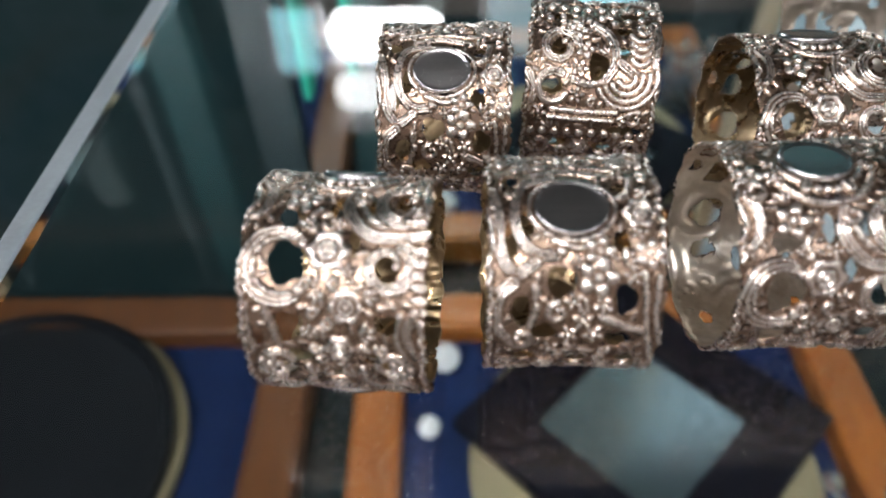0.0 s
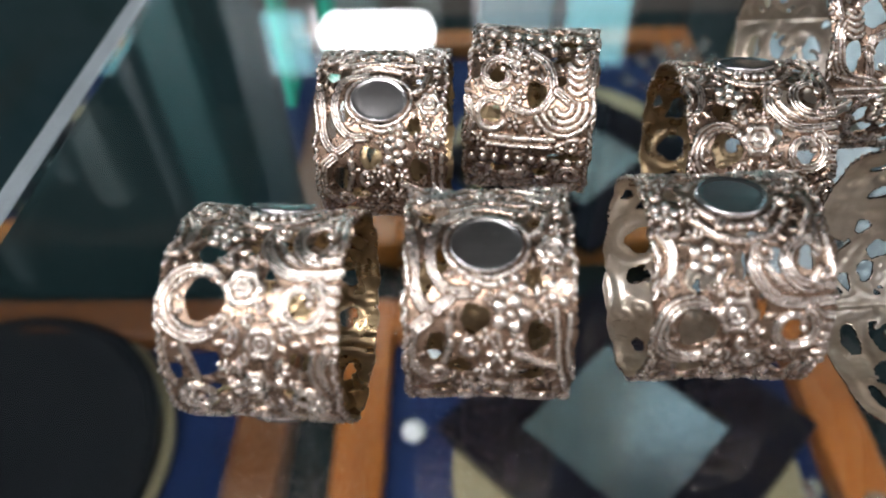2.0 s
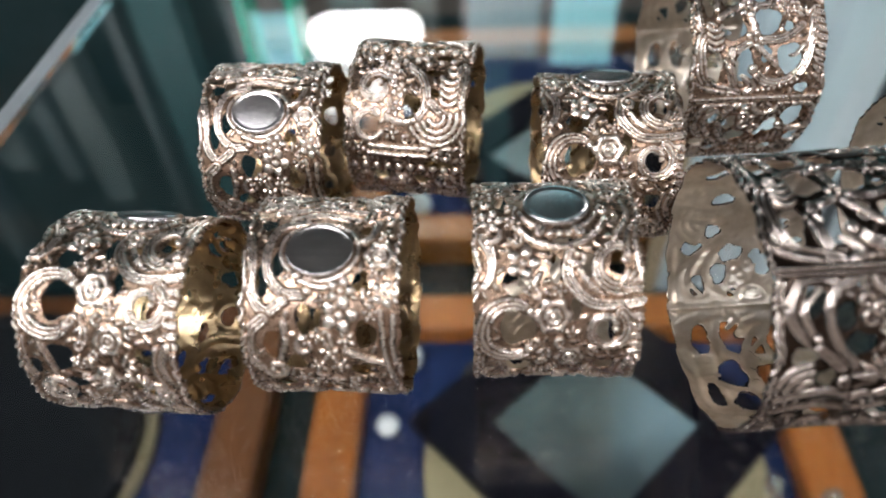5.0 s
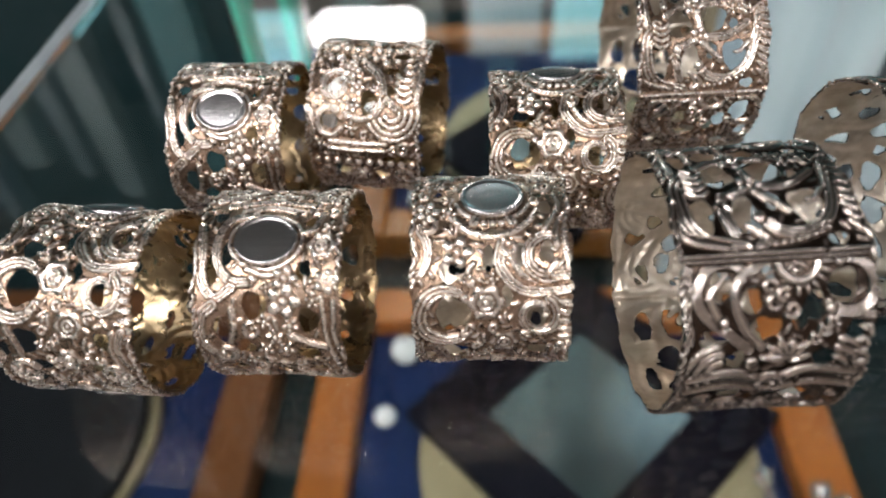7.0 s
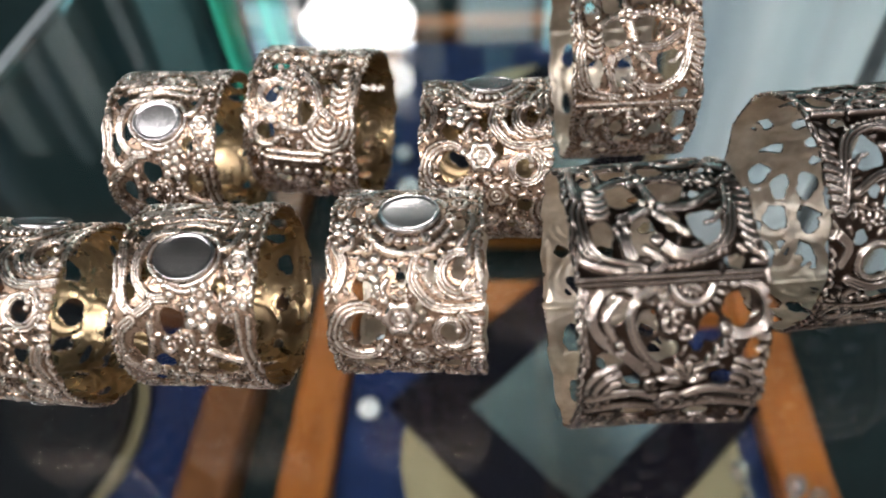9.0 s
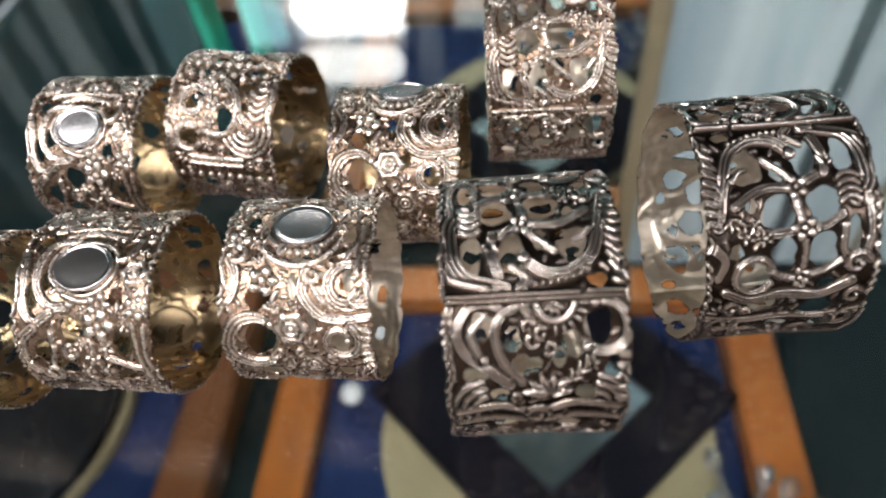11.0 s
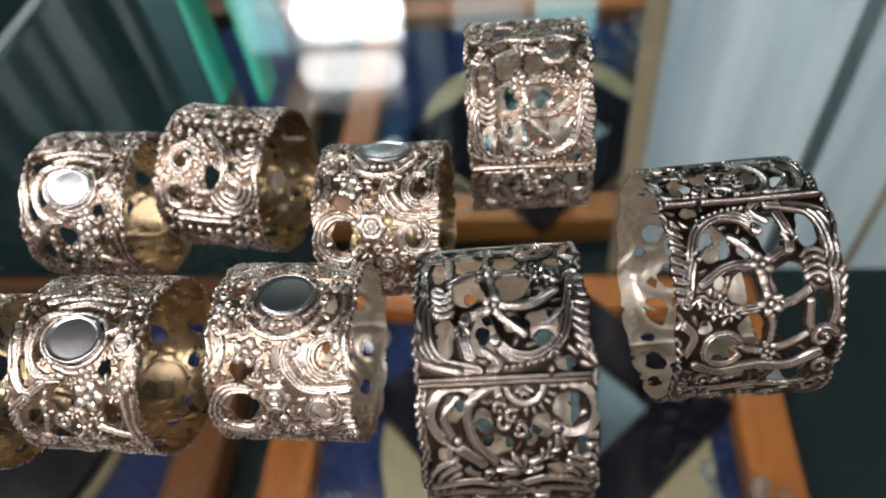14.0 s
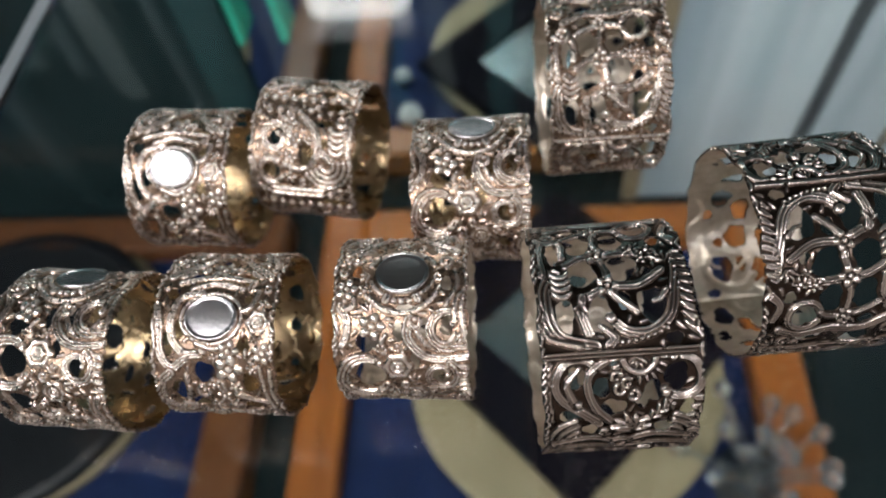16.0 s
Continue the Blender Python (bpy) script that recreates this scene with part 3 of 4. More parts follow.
        # Recess shade for the colour: 0 where the relief dips below its surroundings.
        tone = np.clip((self.relief - 0.90 * self.soft - 0.04) / 0.34, 0, 1).ravel()
        tone = np.concatenate([tone, tone])[used]
        me = bpy.data.meshes.new(name)
        me.vertices.add(len(verts)); me.vertices.foreach_set("co", verts.ravel())
        me.loops.add(len(quads) * 4); me.loops.foreach_set("vertex_index", quads.ravel().astype(np.int32))
        me.polygons.add(len(quads))
        me.polygons.foreach_set("loop_start", np.arange(0, len(quads) * 4, 4, dtype=np.int32))
        me.polygons.foreach_set("material_index", mats.astype(np.int32))
        me.polygons.foreach_set("use_smooth", np.ones(len(quads), bool))
        me.update(calc_edges=True)
        me.attributes.new("relief_tone", "FLOAT", "POINT").data.foreach_set("value", tone.astype(np.float32))
        return me


def patch_mesh(name, radius, a, b, height, rings=9, steps=40, base=0.15, flat=0.0, lobes=(0, 0)):
    """A raised ornament that hugs the band; height(rho, phi) in mm, rho 0 to 1, with a rolled-down edge."""
    bm = bmesh.new()
    R = radius * 1000

    def at(rho, phi, h):
        edge = 1 + lobes[1] * rho * math.cos(lobes[0] * phi)
        u, v = a * rho * edge * math.sin(phi), b * rho * edge * math.cos(phi)
        r = R + h + flat * (R + h) * (1 / math.cos(u / R) - 1)
        return (v / 1000, -r * math.cos(u / R) / 1000, r * math.sin(u / R) / 1000)
    top = bm.verts.new(at(0, 0, height(0, 0)))
    loops = []
    for k in range(1, rings + 1):
        rho = k / rings
        loops.append([bm.verts.new(at(rho * (1 if k < rings else 1.0), 2 * math.pi * i / steps, height(rho, 2 * math.pi * i / steps))) for i in range(steps)])
    loops.append([bm.verts.new(at(1.02, 2 * math.pi * i / steps, -base)) for i in range(steps)])
    for i in range(steps):
        bm.faces.new((top, loops[0][i], loops[0][(i + 1) % steps]))
    for p, q in zip(loops, loops[1:]):
        for i in range(steps):
            j = (i + 1) % steps
            bm.faces.new((p[i], q[i], q[j], p[j]))
    me = bpy.data.meshes.new(name)
    bm.normal_update()
    bm.to_mesh(me)
    bm.free()
    me.polygons.foreach_set("use_smooth", [True] * len(me.polygons))
    co = np.empty(len(me.vertices) * 3, np.float32)
    me.vertices.foreach_get("co", co)
    co = co.reshape(-1, 3) * 1000
    up = np.hypot(co[:, 1], co[:, 2]) - R
    # Same painted shade on an ornament: low parts dark, high parts bright.
    me.attributes.new("relief_tone", "FLOAT", "POINT").data.foreach_set("value", np.clip((up - 0.42) / 0.4, 0, 1).astype(np.float32))
    return me


def rose_height(rho, phi):
    ring = lambda at, wide, up: up * math.exp(-((rho - at) / wide) ** 2)
    petals = 0.16 * max(0.0, (rho - 0.5) / 0.5) * math.cos(6 * phi)
    return 0.62 + ring(0, 0.13, 0.42) + ring(0.20, 0.06, -0.10) + ring(0.36, 0.075, 0.42) + ring(0.52, 0.06, -0.22) + ring(0.74, 0.13, 0.22) + petals - 0.25 * rho ** 6


def flower_height(rho, phi):
    petal = abs(math.cos(2.5 * phi))
    eye = 0.5 * math.exp(-(rho / 0.24) ** 4)
    ring = -0.28 * math.exp(-((rho - 0.34) / 0.07) ** 2)
    return 0.55 + eye + ring + 0.42 * petal ** 0.6 * math.exp(-((rho - 0.68) / 0.26) ** 2) - 0.32 * (1 - petal) * rho


def oval_height(rho, phi):
    lip = 0.42 * math.exp(-((rho - 0.93) / 0.045) ** 2)
    return 0.95 + lip - 0.05 * rho * rho - (0.5 if rho > 0.99 else 0)


class Design:
    """One pattern of ring: its band mesh and the ornaments set on it."""

    def __init__(self, name, radius, wide, step, draw, roses=(), flowers=(), ovals=(), seed=1, repeat=2, tries=5000, crest=None):
        self.radius, self.wide = radius, wide
        C = 2 * math.pi * radius * 1000
        ch = Chasing(C, wide * 1000, step)
        rng = random.Random(seed)
        self.spots = []
        for k in range(repeat):
            o = C / repeat * k
            draw(ch, o)
            for u, v, a, b in ovals:
                ch.seat(u + o, v, a, b)
                self.spots.append(("medallion", u + o, v, a, b))
            for u, v, r in roses:
                ch.seat(u + o, v, r * 0.95, r * 0.95)
                self.spots.append(("rose", u + o, v, r, r))
            for u, v, r in flowers:
                ch.seat(u + o, v, r * 0.85, r * 0.85)
                self.spots.append(("flower", u + o, v, r, r))
            if crest is not None:
                ch.crests.append(crest + o)
        for u, v, a, b in ch.seats:
            ch.pad(u, v, a, b)
        ch.rim(rng)
        ch.fill(rng, tries)
        ch.plate()
        self.band = ch.mesh("band", radius)
        self.meshes = {}

    def ornament(self, kind, a, b):
        key = (kind, round(a, 2), round(b, 2))
        if key not in self.meshes:
            f = {"medallion": oval_height, "rose": rose_height, "flower": flower_height}[kind]
            n = (18, 48) if kind == "medallion" else (19, 40)
            lobes = {"medallion": (0, 0), "rose": (6, 0.06), "flower": (5, 0.14)}[kind]
            self.meshes[key] = patch_mesh(kind, self.radius, a, b, f, *n, flat=0.75 if kind == "medallion" else 0.0, lobes=lobes)
        return self.meshes[key]

    def set_out(self, x, y, yaw, roll_mm, outside, inside, oval, label, scale=1.0, lift=0.0):
        """Puts one ring of this pattern on the shelf, rolled forward by roll_mm of its band."""
        t = thing("napkin_ring", label, "napkin ring", (x, y, self.radius * scale + lift), "napkin rings")
        t.rotation_euler.z = radians(yaw)
        t.scale = (scale, scale, scale)
        turn = Matrix.Rotation(-roll_mm / (self.radius * 1000), 4, "X")

        def piece(name, me, mats, m, text=""):
            ob = new(name, me)
            ob.parent = t
            ob.matrix_basis = m
            for k in range(len(mats)):
                if len(me.materials) <= k:
                    me.materials.append(mats[k])
                ob.material_slots[k].link = "OBJECT"
                ob.material_slots[k].material = mats[k]
            if text:
                ob["label"] = text
        piece("band", self.band, (outside, inside), turn)
        for kind, u, v, a, b in self.spots:
            m = turn @ Matrix.Rotation(-u / (self.radius * 1000), 4, "X") @ Matrix.Translation(((v - self.wide * 500) / 1000, 0, 0))
            piece(kind, self.ornament(kind, a, b), (oval if kind == "medallion" else outside,), m, "plain polished oval medallion" if kind == "medallion" else "")
        return t


# ---- pattern with a C-scroll, roses and a spiral under the medallion
def draw_scrolls(ch, o):
    def at(*pts):
        return [(o + u, v) for u, v in pts]
    for u, v, a, b in ((17.4, 9.2, 2.5, 3.0), (20.2, 17.4, 3.0, 1.1), (7.6, 9.4, 3.9, 3.9), (21.2, 24.3, 2.6, 1.4), (21.4, 30.4, 2.4, 1.5), (7.5, 28.4, 3.0, 2.6),
                       (33.0, 30.3, 2.2, 1.3), (26.3, 19.8, 0.9, 2.6), (11.5, 21.6, 2.6, 1.1), (-4.7, 9.2, 3.2, 3.2), (-7.2, 3.0, 2.0, 1.7), (-3.6, 28.6, 2.0, 2.3),
                       (37.0, 6.4, 2.2, 1.4), (44.5, 10.0, 1.6, 2.4), (45.0, 27.0, 1.8, 2.4), (51.0, 18.0, 2.6, 2.6), (54.0, 7.5, 2.6, 2.2), (54.0, 29.0, 2.6, 2.2), (-12.0, 11.0, 1.8, 2.4), (-12.5, 26.5, 2.0, 2.6)):
        ch.pierce(u + o, v, a, b)
    # the large C and the bar under it
    ch.arc(o + 7.0, 8.0, 6.2, 48, 322, 1.9, 1.9, 1.0, 3, 0.75)
    ch.bead(o + 11.3, 12.2, 1.1), ch.bead(o + 2.6, 12.0, 1.2)
    ch.path(at((-1.2, 5.2), (-4.5, 6.6), (-9.0, 7.6)), 0.9, 0.7, 0.75, 2)
    ch.path(at((-0.5, 1.0), (-5.0, 1.4), (-10.0, 2.2)), 0.9, 0.8, 0.8, 2)
    # sweep of acanthus that feeds both scrolls at the other edge
    ch.path(at((13.6, 36.0), (12.8, 30.0), (13.6, 24.2), (18.6, 20.0), (23.4, 20.8)), 1.0, 1.5, 0.9, 3)
    ch.curl(o + 22.8, 22.2, 1.6, 200, 0.7, 0.8, 0.6, 0.85, 1)
    ch.path(at((15.4, 28.0), (17.0, 24.6), (20.0, 22.6)), 0.9, 0.6, 0.8, 2)
    ch.arc(o + 20.6, 30.6, 4.5, -30, -315, 1.7, 1.0, 0.95, 3)
    ch.bead(o + 22.2, 32.0, 1.0)
    ch.path(at((16.4, 35.0), (16.6, 31.4), (19.4, 32.6)), 1.0, 0.6, 0.8, 2)
    ch.curl(o + 7.4, 28.6, 4.5, 55, 1.15, 1.25, 0.7, 0.95, -1, 2)
    for k in range(7):
        ch.leaf(o - 2.6 + 2.1 * k, 36.0, 186 - 3 * k, 3.2, 0.95, 0.8)
    ch.path(at((18.0, 35.4), (24.0, 34.4), (29.5, 35.0)), 0.8, 0.6, 0.8, 2)
    ch.path(at((23.0, 32.6), (28.0, 33.0), (31.0, 35.2)), 0.8, 0.5, 0.75, 2)
    ch.path(at((27.0, 30.4), (32.0, 33.2), (37.0, 32.6)), 0.8, 0.5, 0.75, 2)
    # cradle round the medallion, with a berry and two leaves
    ch.arc(o + 36.2, 18.5, 11.0, 202, 338, 0.8, 0.8, 0.85, 2, 0.3)
    ch.arc(o + 36.2, 18.5, 7.6, 200, 340, 0.6, 0.6, 0.7, 1, 0.0, 1.16)
    ch.arc(o + 36.2, 18.5, 7.8, 20, 160, 0.7, 0.7, 0.75, 2, 0.0, 1.16)
    for v in (16.6, 18.6, 20.6):
        ch.bead(o + 28.2, v, 0.9, 0.85)
    ch.leaf(o + 27.6, 13.8, 60, 4.2, 1.2, 0.85), ch.leaf(o + 27.6, 23.6, 120, 4.2, 1.2, 0.85)
    # leaf scrolls at the near edge
    ch.path(at((27.0, 2.4), (23.0, 4.0), (18.0, 3.2), (15.6, 0.8)), 1.3, 0.8, 0.9, 3)
    ch.path(at((25.0, 0.6), (21.0, 1.2), (18.6, 0.6)), 0.7, 0.6, 0.75, 1)
    ch.curl(o + 28.4, 4.0, 2.0, 250, 0.8, 0.8, 0.5, 0.8, 1)
    ch.path(at((14.6, 13.6), (17.2, 13.0), (19.2, 14.2)), 0.8, 0.5, 0.8, 2)
    ch.fan(o + 14.6, 12.4, 60, 40, 3, 2.6, 0.7), ch.fan(o + 5.0, 13.4, 230, 40, 3, 2.6, 0.7)
    # garland of small flowers and leaves below the roses
    ch.fan(o + 2.4, 16.2, 200, 36, 3, 3.0, 0.8), ch.fan(o + 2.6, 24.4, 300, 34, 3, 3.0, 0.8)
    ch.fan(o - 5.4, 23.6, 300, 40, 4, 3.0, 0.8), ch.fan(o - 5.0, 16.4, 190, 40, 3, 2.8, 0.8)
    ch.blossom(o + 15.6, 18.2, 1.7, 5), ch.blossom(o + 31.0, 8.6, 2.0, 5), ch.blossom(o - 5.6, 13.4, 1.7, 5)
    ch.path(at((-1.0, 33.6), (-5.0, 32.4), (-9.0, 33.4)), 1.1, 0.7, 0.85, 3)
    ch.path(at((-1.6, 31.2), (-6.0, 30.6), (-10.5, 31.8)), 0.7, 0.5, 0.75, 2)
    # behind the medallion
    for f in (lambda v: v, lambda v: 36.0 - v):
        side = 1 if f(0) == 0 else -1
        ch.curl(o + 47.0, f(6.4), 4.0, 90, 1.1, 1.1, 0.6, 0.9, side)
        ch.path(at((43.0, f(3.0)), (50.0, f(12.0)), (56.0, f(12.6))), 1.2, 0.7, 0.9, 3)
        ch.curl(o + 56.5, f(7.0), 3.8, 270, 1.1, 1.1, 0.6, 0.9, -side)
        ch.fan(o + 52.5, f(14.5), 20, 40, 4, 3.2, 0.8)


# ---- pattern with flowers under the medallion
def draw_flowers(ch, o):
    def at(*pts):
        return [(o + u, v) for u, v in pts]
    for u, v, a, b in ((13.0, 14.4, 2.9, 2.8), (20.8, 25.8, 2.3, 1.6), (9.6, 26.8, 3.0, 2.2), (7.4, 6.6, 3.2, 1.7), (2.6, 11.3, 2.0, 2.3), (0.5, 25.8, 1.8, 2.6), (33.2, 26.2, 1.4, 1.3),
                       (21.4, 4.6, 3.6, 1.2), (24.8, 8.0, 2.8, 1.2), (34.6, 4.6, 1.6, 1.7), (40.0, 9.0, 2.0, 2.4), (40.0, 25.0, 2.0, 2.4), (47.0, 17.0, 2.6, 2.6), (52.0, 8.0, 2.6, 2.2), (52.0, 26.0, 2.6, 2.2),
                       (-6.0, 8.0, 2.2, 2.2), (-7.0, 18.5, 2.4, 2.2), (-6.0, 28.0, 2.0, 2.2)):
        ch.pierce(u + o, v, a, b)
    # wreath round the medallion: a C at one side, a plain bead line at the other
    ch.arc(o + 27.7, 16.6, 6.8, 0, 360, 0.6, 0.6, 0.7, 1, 0.0, 1.22)
    ch.path(at((35.0, 13.0), (33.0, 7.6), (28.0, 5.6), (22.0, 6.2), (18.4, 9.4), (18.2, 13.6)), 0.9, 1.2, 0.95, 3)
    ch.bead(o + 19.0, 14.4, 1.1)
    ch.path(at((31.0, 1.0), (26.0, 2.4), (19.0, 2.6), (14.6, 5.6), (16.8, 9.4)), 1.1, 1.2, 0.95, 3)
    ch.path(at((27.0, 0.6), (22.0, 1.0), (17.0, 0.8)), 0.6, 0.5, 0.8, 1)
    ch.path(at((36.0, 10.0), (38.0, 16.0), (36.0, 24.0)), 0.9, 0.7, 0.85, 2)
    ch.path(at((38.0, 6.0), (40.5, 16.0), (38.6, 27.0)), 0.8, 0.7, 0.85, 2)
    ch.path(at((21.0, 12.8), (19.6, 17.6), (21.0, 22.6)), 0.7, 0.6, 0.8, 1)
    # leaf scroll low on the same edge
    ch.path(at((13.0, 5.0), (10.0, 2.0), (4.0, 2.4), (-1.0, 6.0)), 1.4, 0.9, 0.95, 3)
    ch.path(at((12.5, 0.8), (8.0, 0.6), (2.0, 1.0)), 0.7, 0.6, 0.8, 1)
    ch.curl(o + 1.0, 6.8, 2.2, 200, 0.9, 0.9, 0.6, 0.85, 1)
    ch.path(at((12.0, 9.4), (8.2, 9.6), (4.2, 8.4)), 0.8, 0.6, 0.85, 2)
    # two wires down the other edge
    ch.path(at((15.0, 30.0), (9.0, 30.6), (2.0, 31.4), (-4.0, 33.2)), 0.6, 0.6, 0.85, 1)
    ch.path(at((14.0, 32.6), (8.0, 32.6), (1.0, 33.4)), 0.6, 0.6, 0.85, 1)
    ch.path(at((6.0, 22.4), (4.0, 26.8), (3.0, 30.4)), 0.8, 0.7, 0.85, 2)
    ch.path(at((35.0, 28.6), (31.0, 27.4), (29.4, 24.6)), 0.8, 0.6, 0.85, 2)
    # garland
    ch.fan(o + 17.0, 26.4, 330, 40, 4, 3.0, 0.8), ch.fan(o + 10.0, 19.0, 180, 34, 4, 3.2, 0.8)
    for u, v, r in ((9.4, 16.8, 1.8), (8.4, 22.6, 1.9), (5.4, 18.8, 2.0), (2.0, 16.2, 1.8), (2.2, 21.0, 2.0), (22.6, 29.2, 1.6), (14.2, 28.0, 1.8), (-1.8, 12.6, 1.9), (31.4, 30.6, 1.7), (17.0, 17.6, 1.5)):
        ch.blossom(o + u, v, r, 5, 0.9, u)
    ch.fan(o - 2.0, 18.4, 150, 40, 6, 3.6, 0.9)
    for f in (lambda v: v, lambda v: 34.2 - v):
        side = 1 if f(0) == 0 else -1
        ch.curl(o + 44.0, f(6.0), 3.9, 90, 1.1, 1.1, 0.6, 0.9, side)
        ch.path(at((40.0, f(3.0)), (47.0, f(11.5)), (54.0, f(12.0))), 1.2, 0.7, 0.9, 3)
        ch.curl(o + 55.0, f(6.6), 3.8, 270, 1.1, 1.1, 0.6, 0.9, -side)
        ch.fan(o + 50.5, f(14.0), 20, 40, 4, 3.2, 0.8)


# ---- pattern of a paired scroll, a shell and a fan of concentric ribs
def draw_pairs(ch, o):
    W = ch.W

    def at(*pts):
        return [(o + u, v) for u, v in pts]
    for u, v, a, b in ((16.2, 19.0, 3.4, 2.5), (21.0, 9.2, 2.8, 2.6), (26.4, 24.4, 1.2, 2.8), (10.4, 7.4, 2.0, 2.8), (9.8, 23.4, 1.6, 1.6), (31.2, 8.8, 1.6, 2.4), (32.6, 26.8, 1.5, 2.6),
                       (-0.6, 27.6, 1.2, 4.4), (20.0, 25.2, 1.4, 1.4), (39.0, 12.0, 2.0, 2.4), (39.0, 23.0, 2.0, 2.4), (46.0, 17.4, 2.6, 2.6), (52.0, 8.0, 2.4, 2.2), (52.0, 27.0, 2.4, 2.2), (-6.0, 10.0, 2.0, 2.4), (-7.0, 22.0, 2.0, 2.4)):
        ch.pierce(u + o, v, a, b)
    ch.curl(o + 21.0, 8.8, 4.6, 20, 1.1, 1.2, 0.8, 0.95, 1, 2)
    ch.blossom(o + 20.4, 15.2, 2.4, 5), ch.blossom(o + 15.2, 14.2, 2.2, 5)
    ch.path(at((28.0, 17.0), (24.0, 21.6), (17.6, 23.4), (12.6, 21.0)), 1.2, 1.0, 0.95, 2)
    ch.path(at((17.0, 24.6), (13.6, 29.6), (12.0, 34.0)), 1.3, 0.8, 0.9, 3)
    for k in range(4):                                             # shell of stacked bows
        ch.arc(o + 26.0 - 2.3 * k, 29.6, 3.0 - 0.2 * k, 205, 335, 0.75, 0.75, 0.9, 1)
    ch.path(at((28.0, 33.6), (20.0, 33.2), (14.0, 34.0)), 1.0, 0.8, 0.9, 2)
    for r in (2.2, 4.0, 5.8, 7.6):                                 # fan of concentric ribs
        ch.arc(o + 13.4, 26.4, r, 205, 372, 0.75, 0.7, 0.85, 1)
    ch.path(at((14.0, 1.0), (9.0, 2.6), (4.0, 1.4)), 1.2, 0.8, 0.9, 3)
    ch.arc(o + 10.4, 7.6, 3.9, 60, 330, 1.0, 0.7, 0.85, 2)
    ch.path(at((12.6, 12.2), (11.4, 16.4), (12.0, 20.0)), 0.9, 0.7, 0.85, 2)
    ch.path(at((4.8, 7.6), (4.4, 16.0), (4.6, 24.6)), 0.75, 0.75, 0.9, 1)
    ch.path(at((2.6, 7.0), (2.2, 16.0), (2.4, 24.0)), 0.6, 0.6, 0.8, 1)
    for k in range(10):
        ch.bead(o - 1.8, 2.5 + k * (W - 5) / 9, 1.1, 0.9)
        ch.bead(o + 35.0, 2.5 + k * (W - 5) / 9, 1.2, 0.95)
        ch.bead(o + 29.0 + (k % 3) * 0.8, 2.0 + k * (W - 4) / 9, 1.0, 0.9)
    for f in (lambda v: v, lambda v: W - v):
        side = 1 if f(0) == 0 else -1
        ch.curl(o + 44.0, f(6.0), 3.8, 90, 1.1, 1.1, 0.6, 0.9, side)
        ch.path(at((39.0, f(3.0)), (46.0, f(12.0)), (53.0, f(12.4))), 1.2, 0.7, 0.9, 3)
        ch.curl(o + 55.0, f(6.6), 3.8, 270, 1.1, 1.1, 0.6, 0.9, -side)
        ch.curl(o - 7.0, f(5.0), 3.0, 200, 1.0, 1.0, 0.6, 0.85, side)


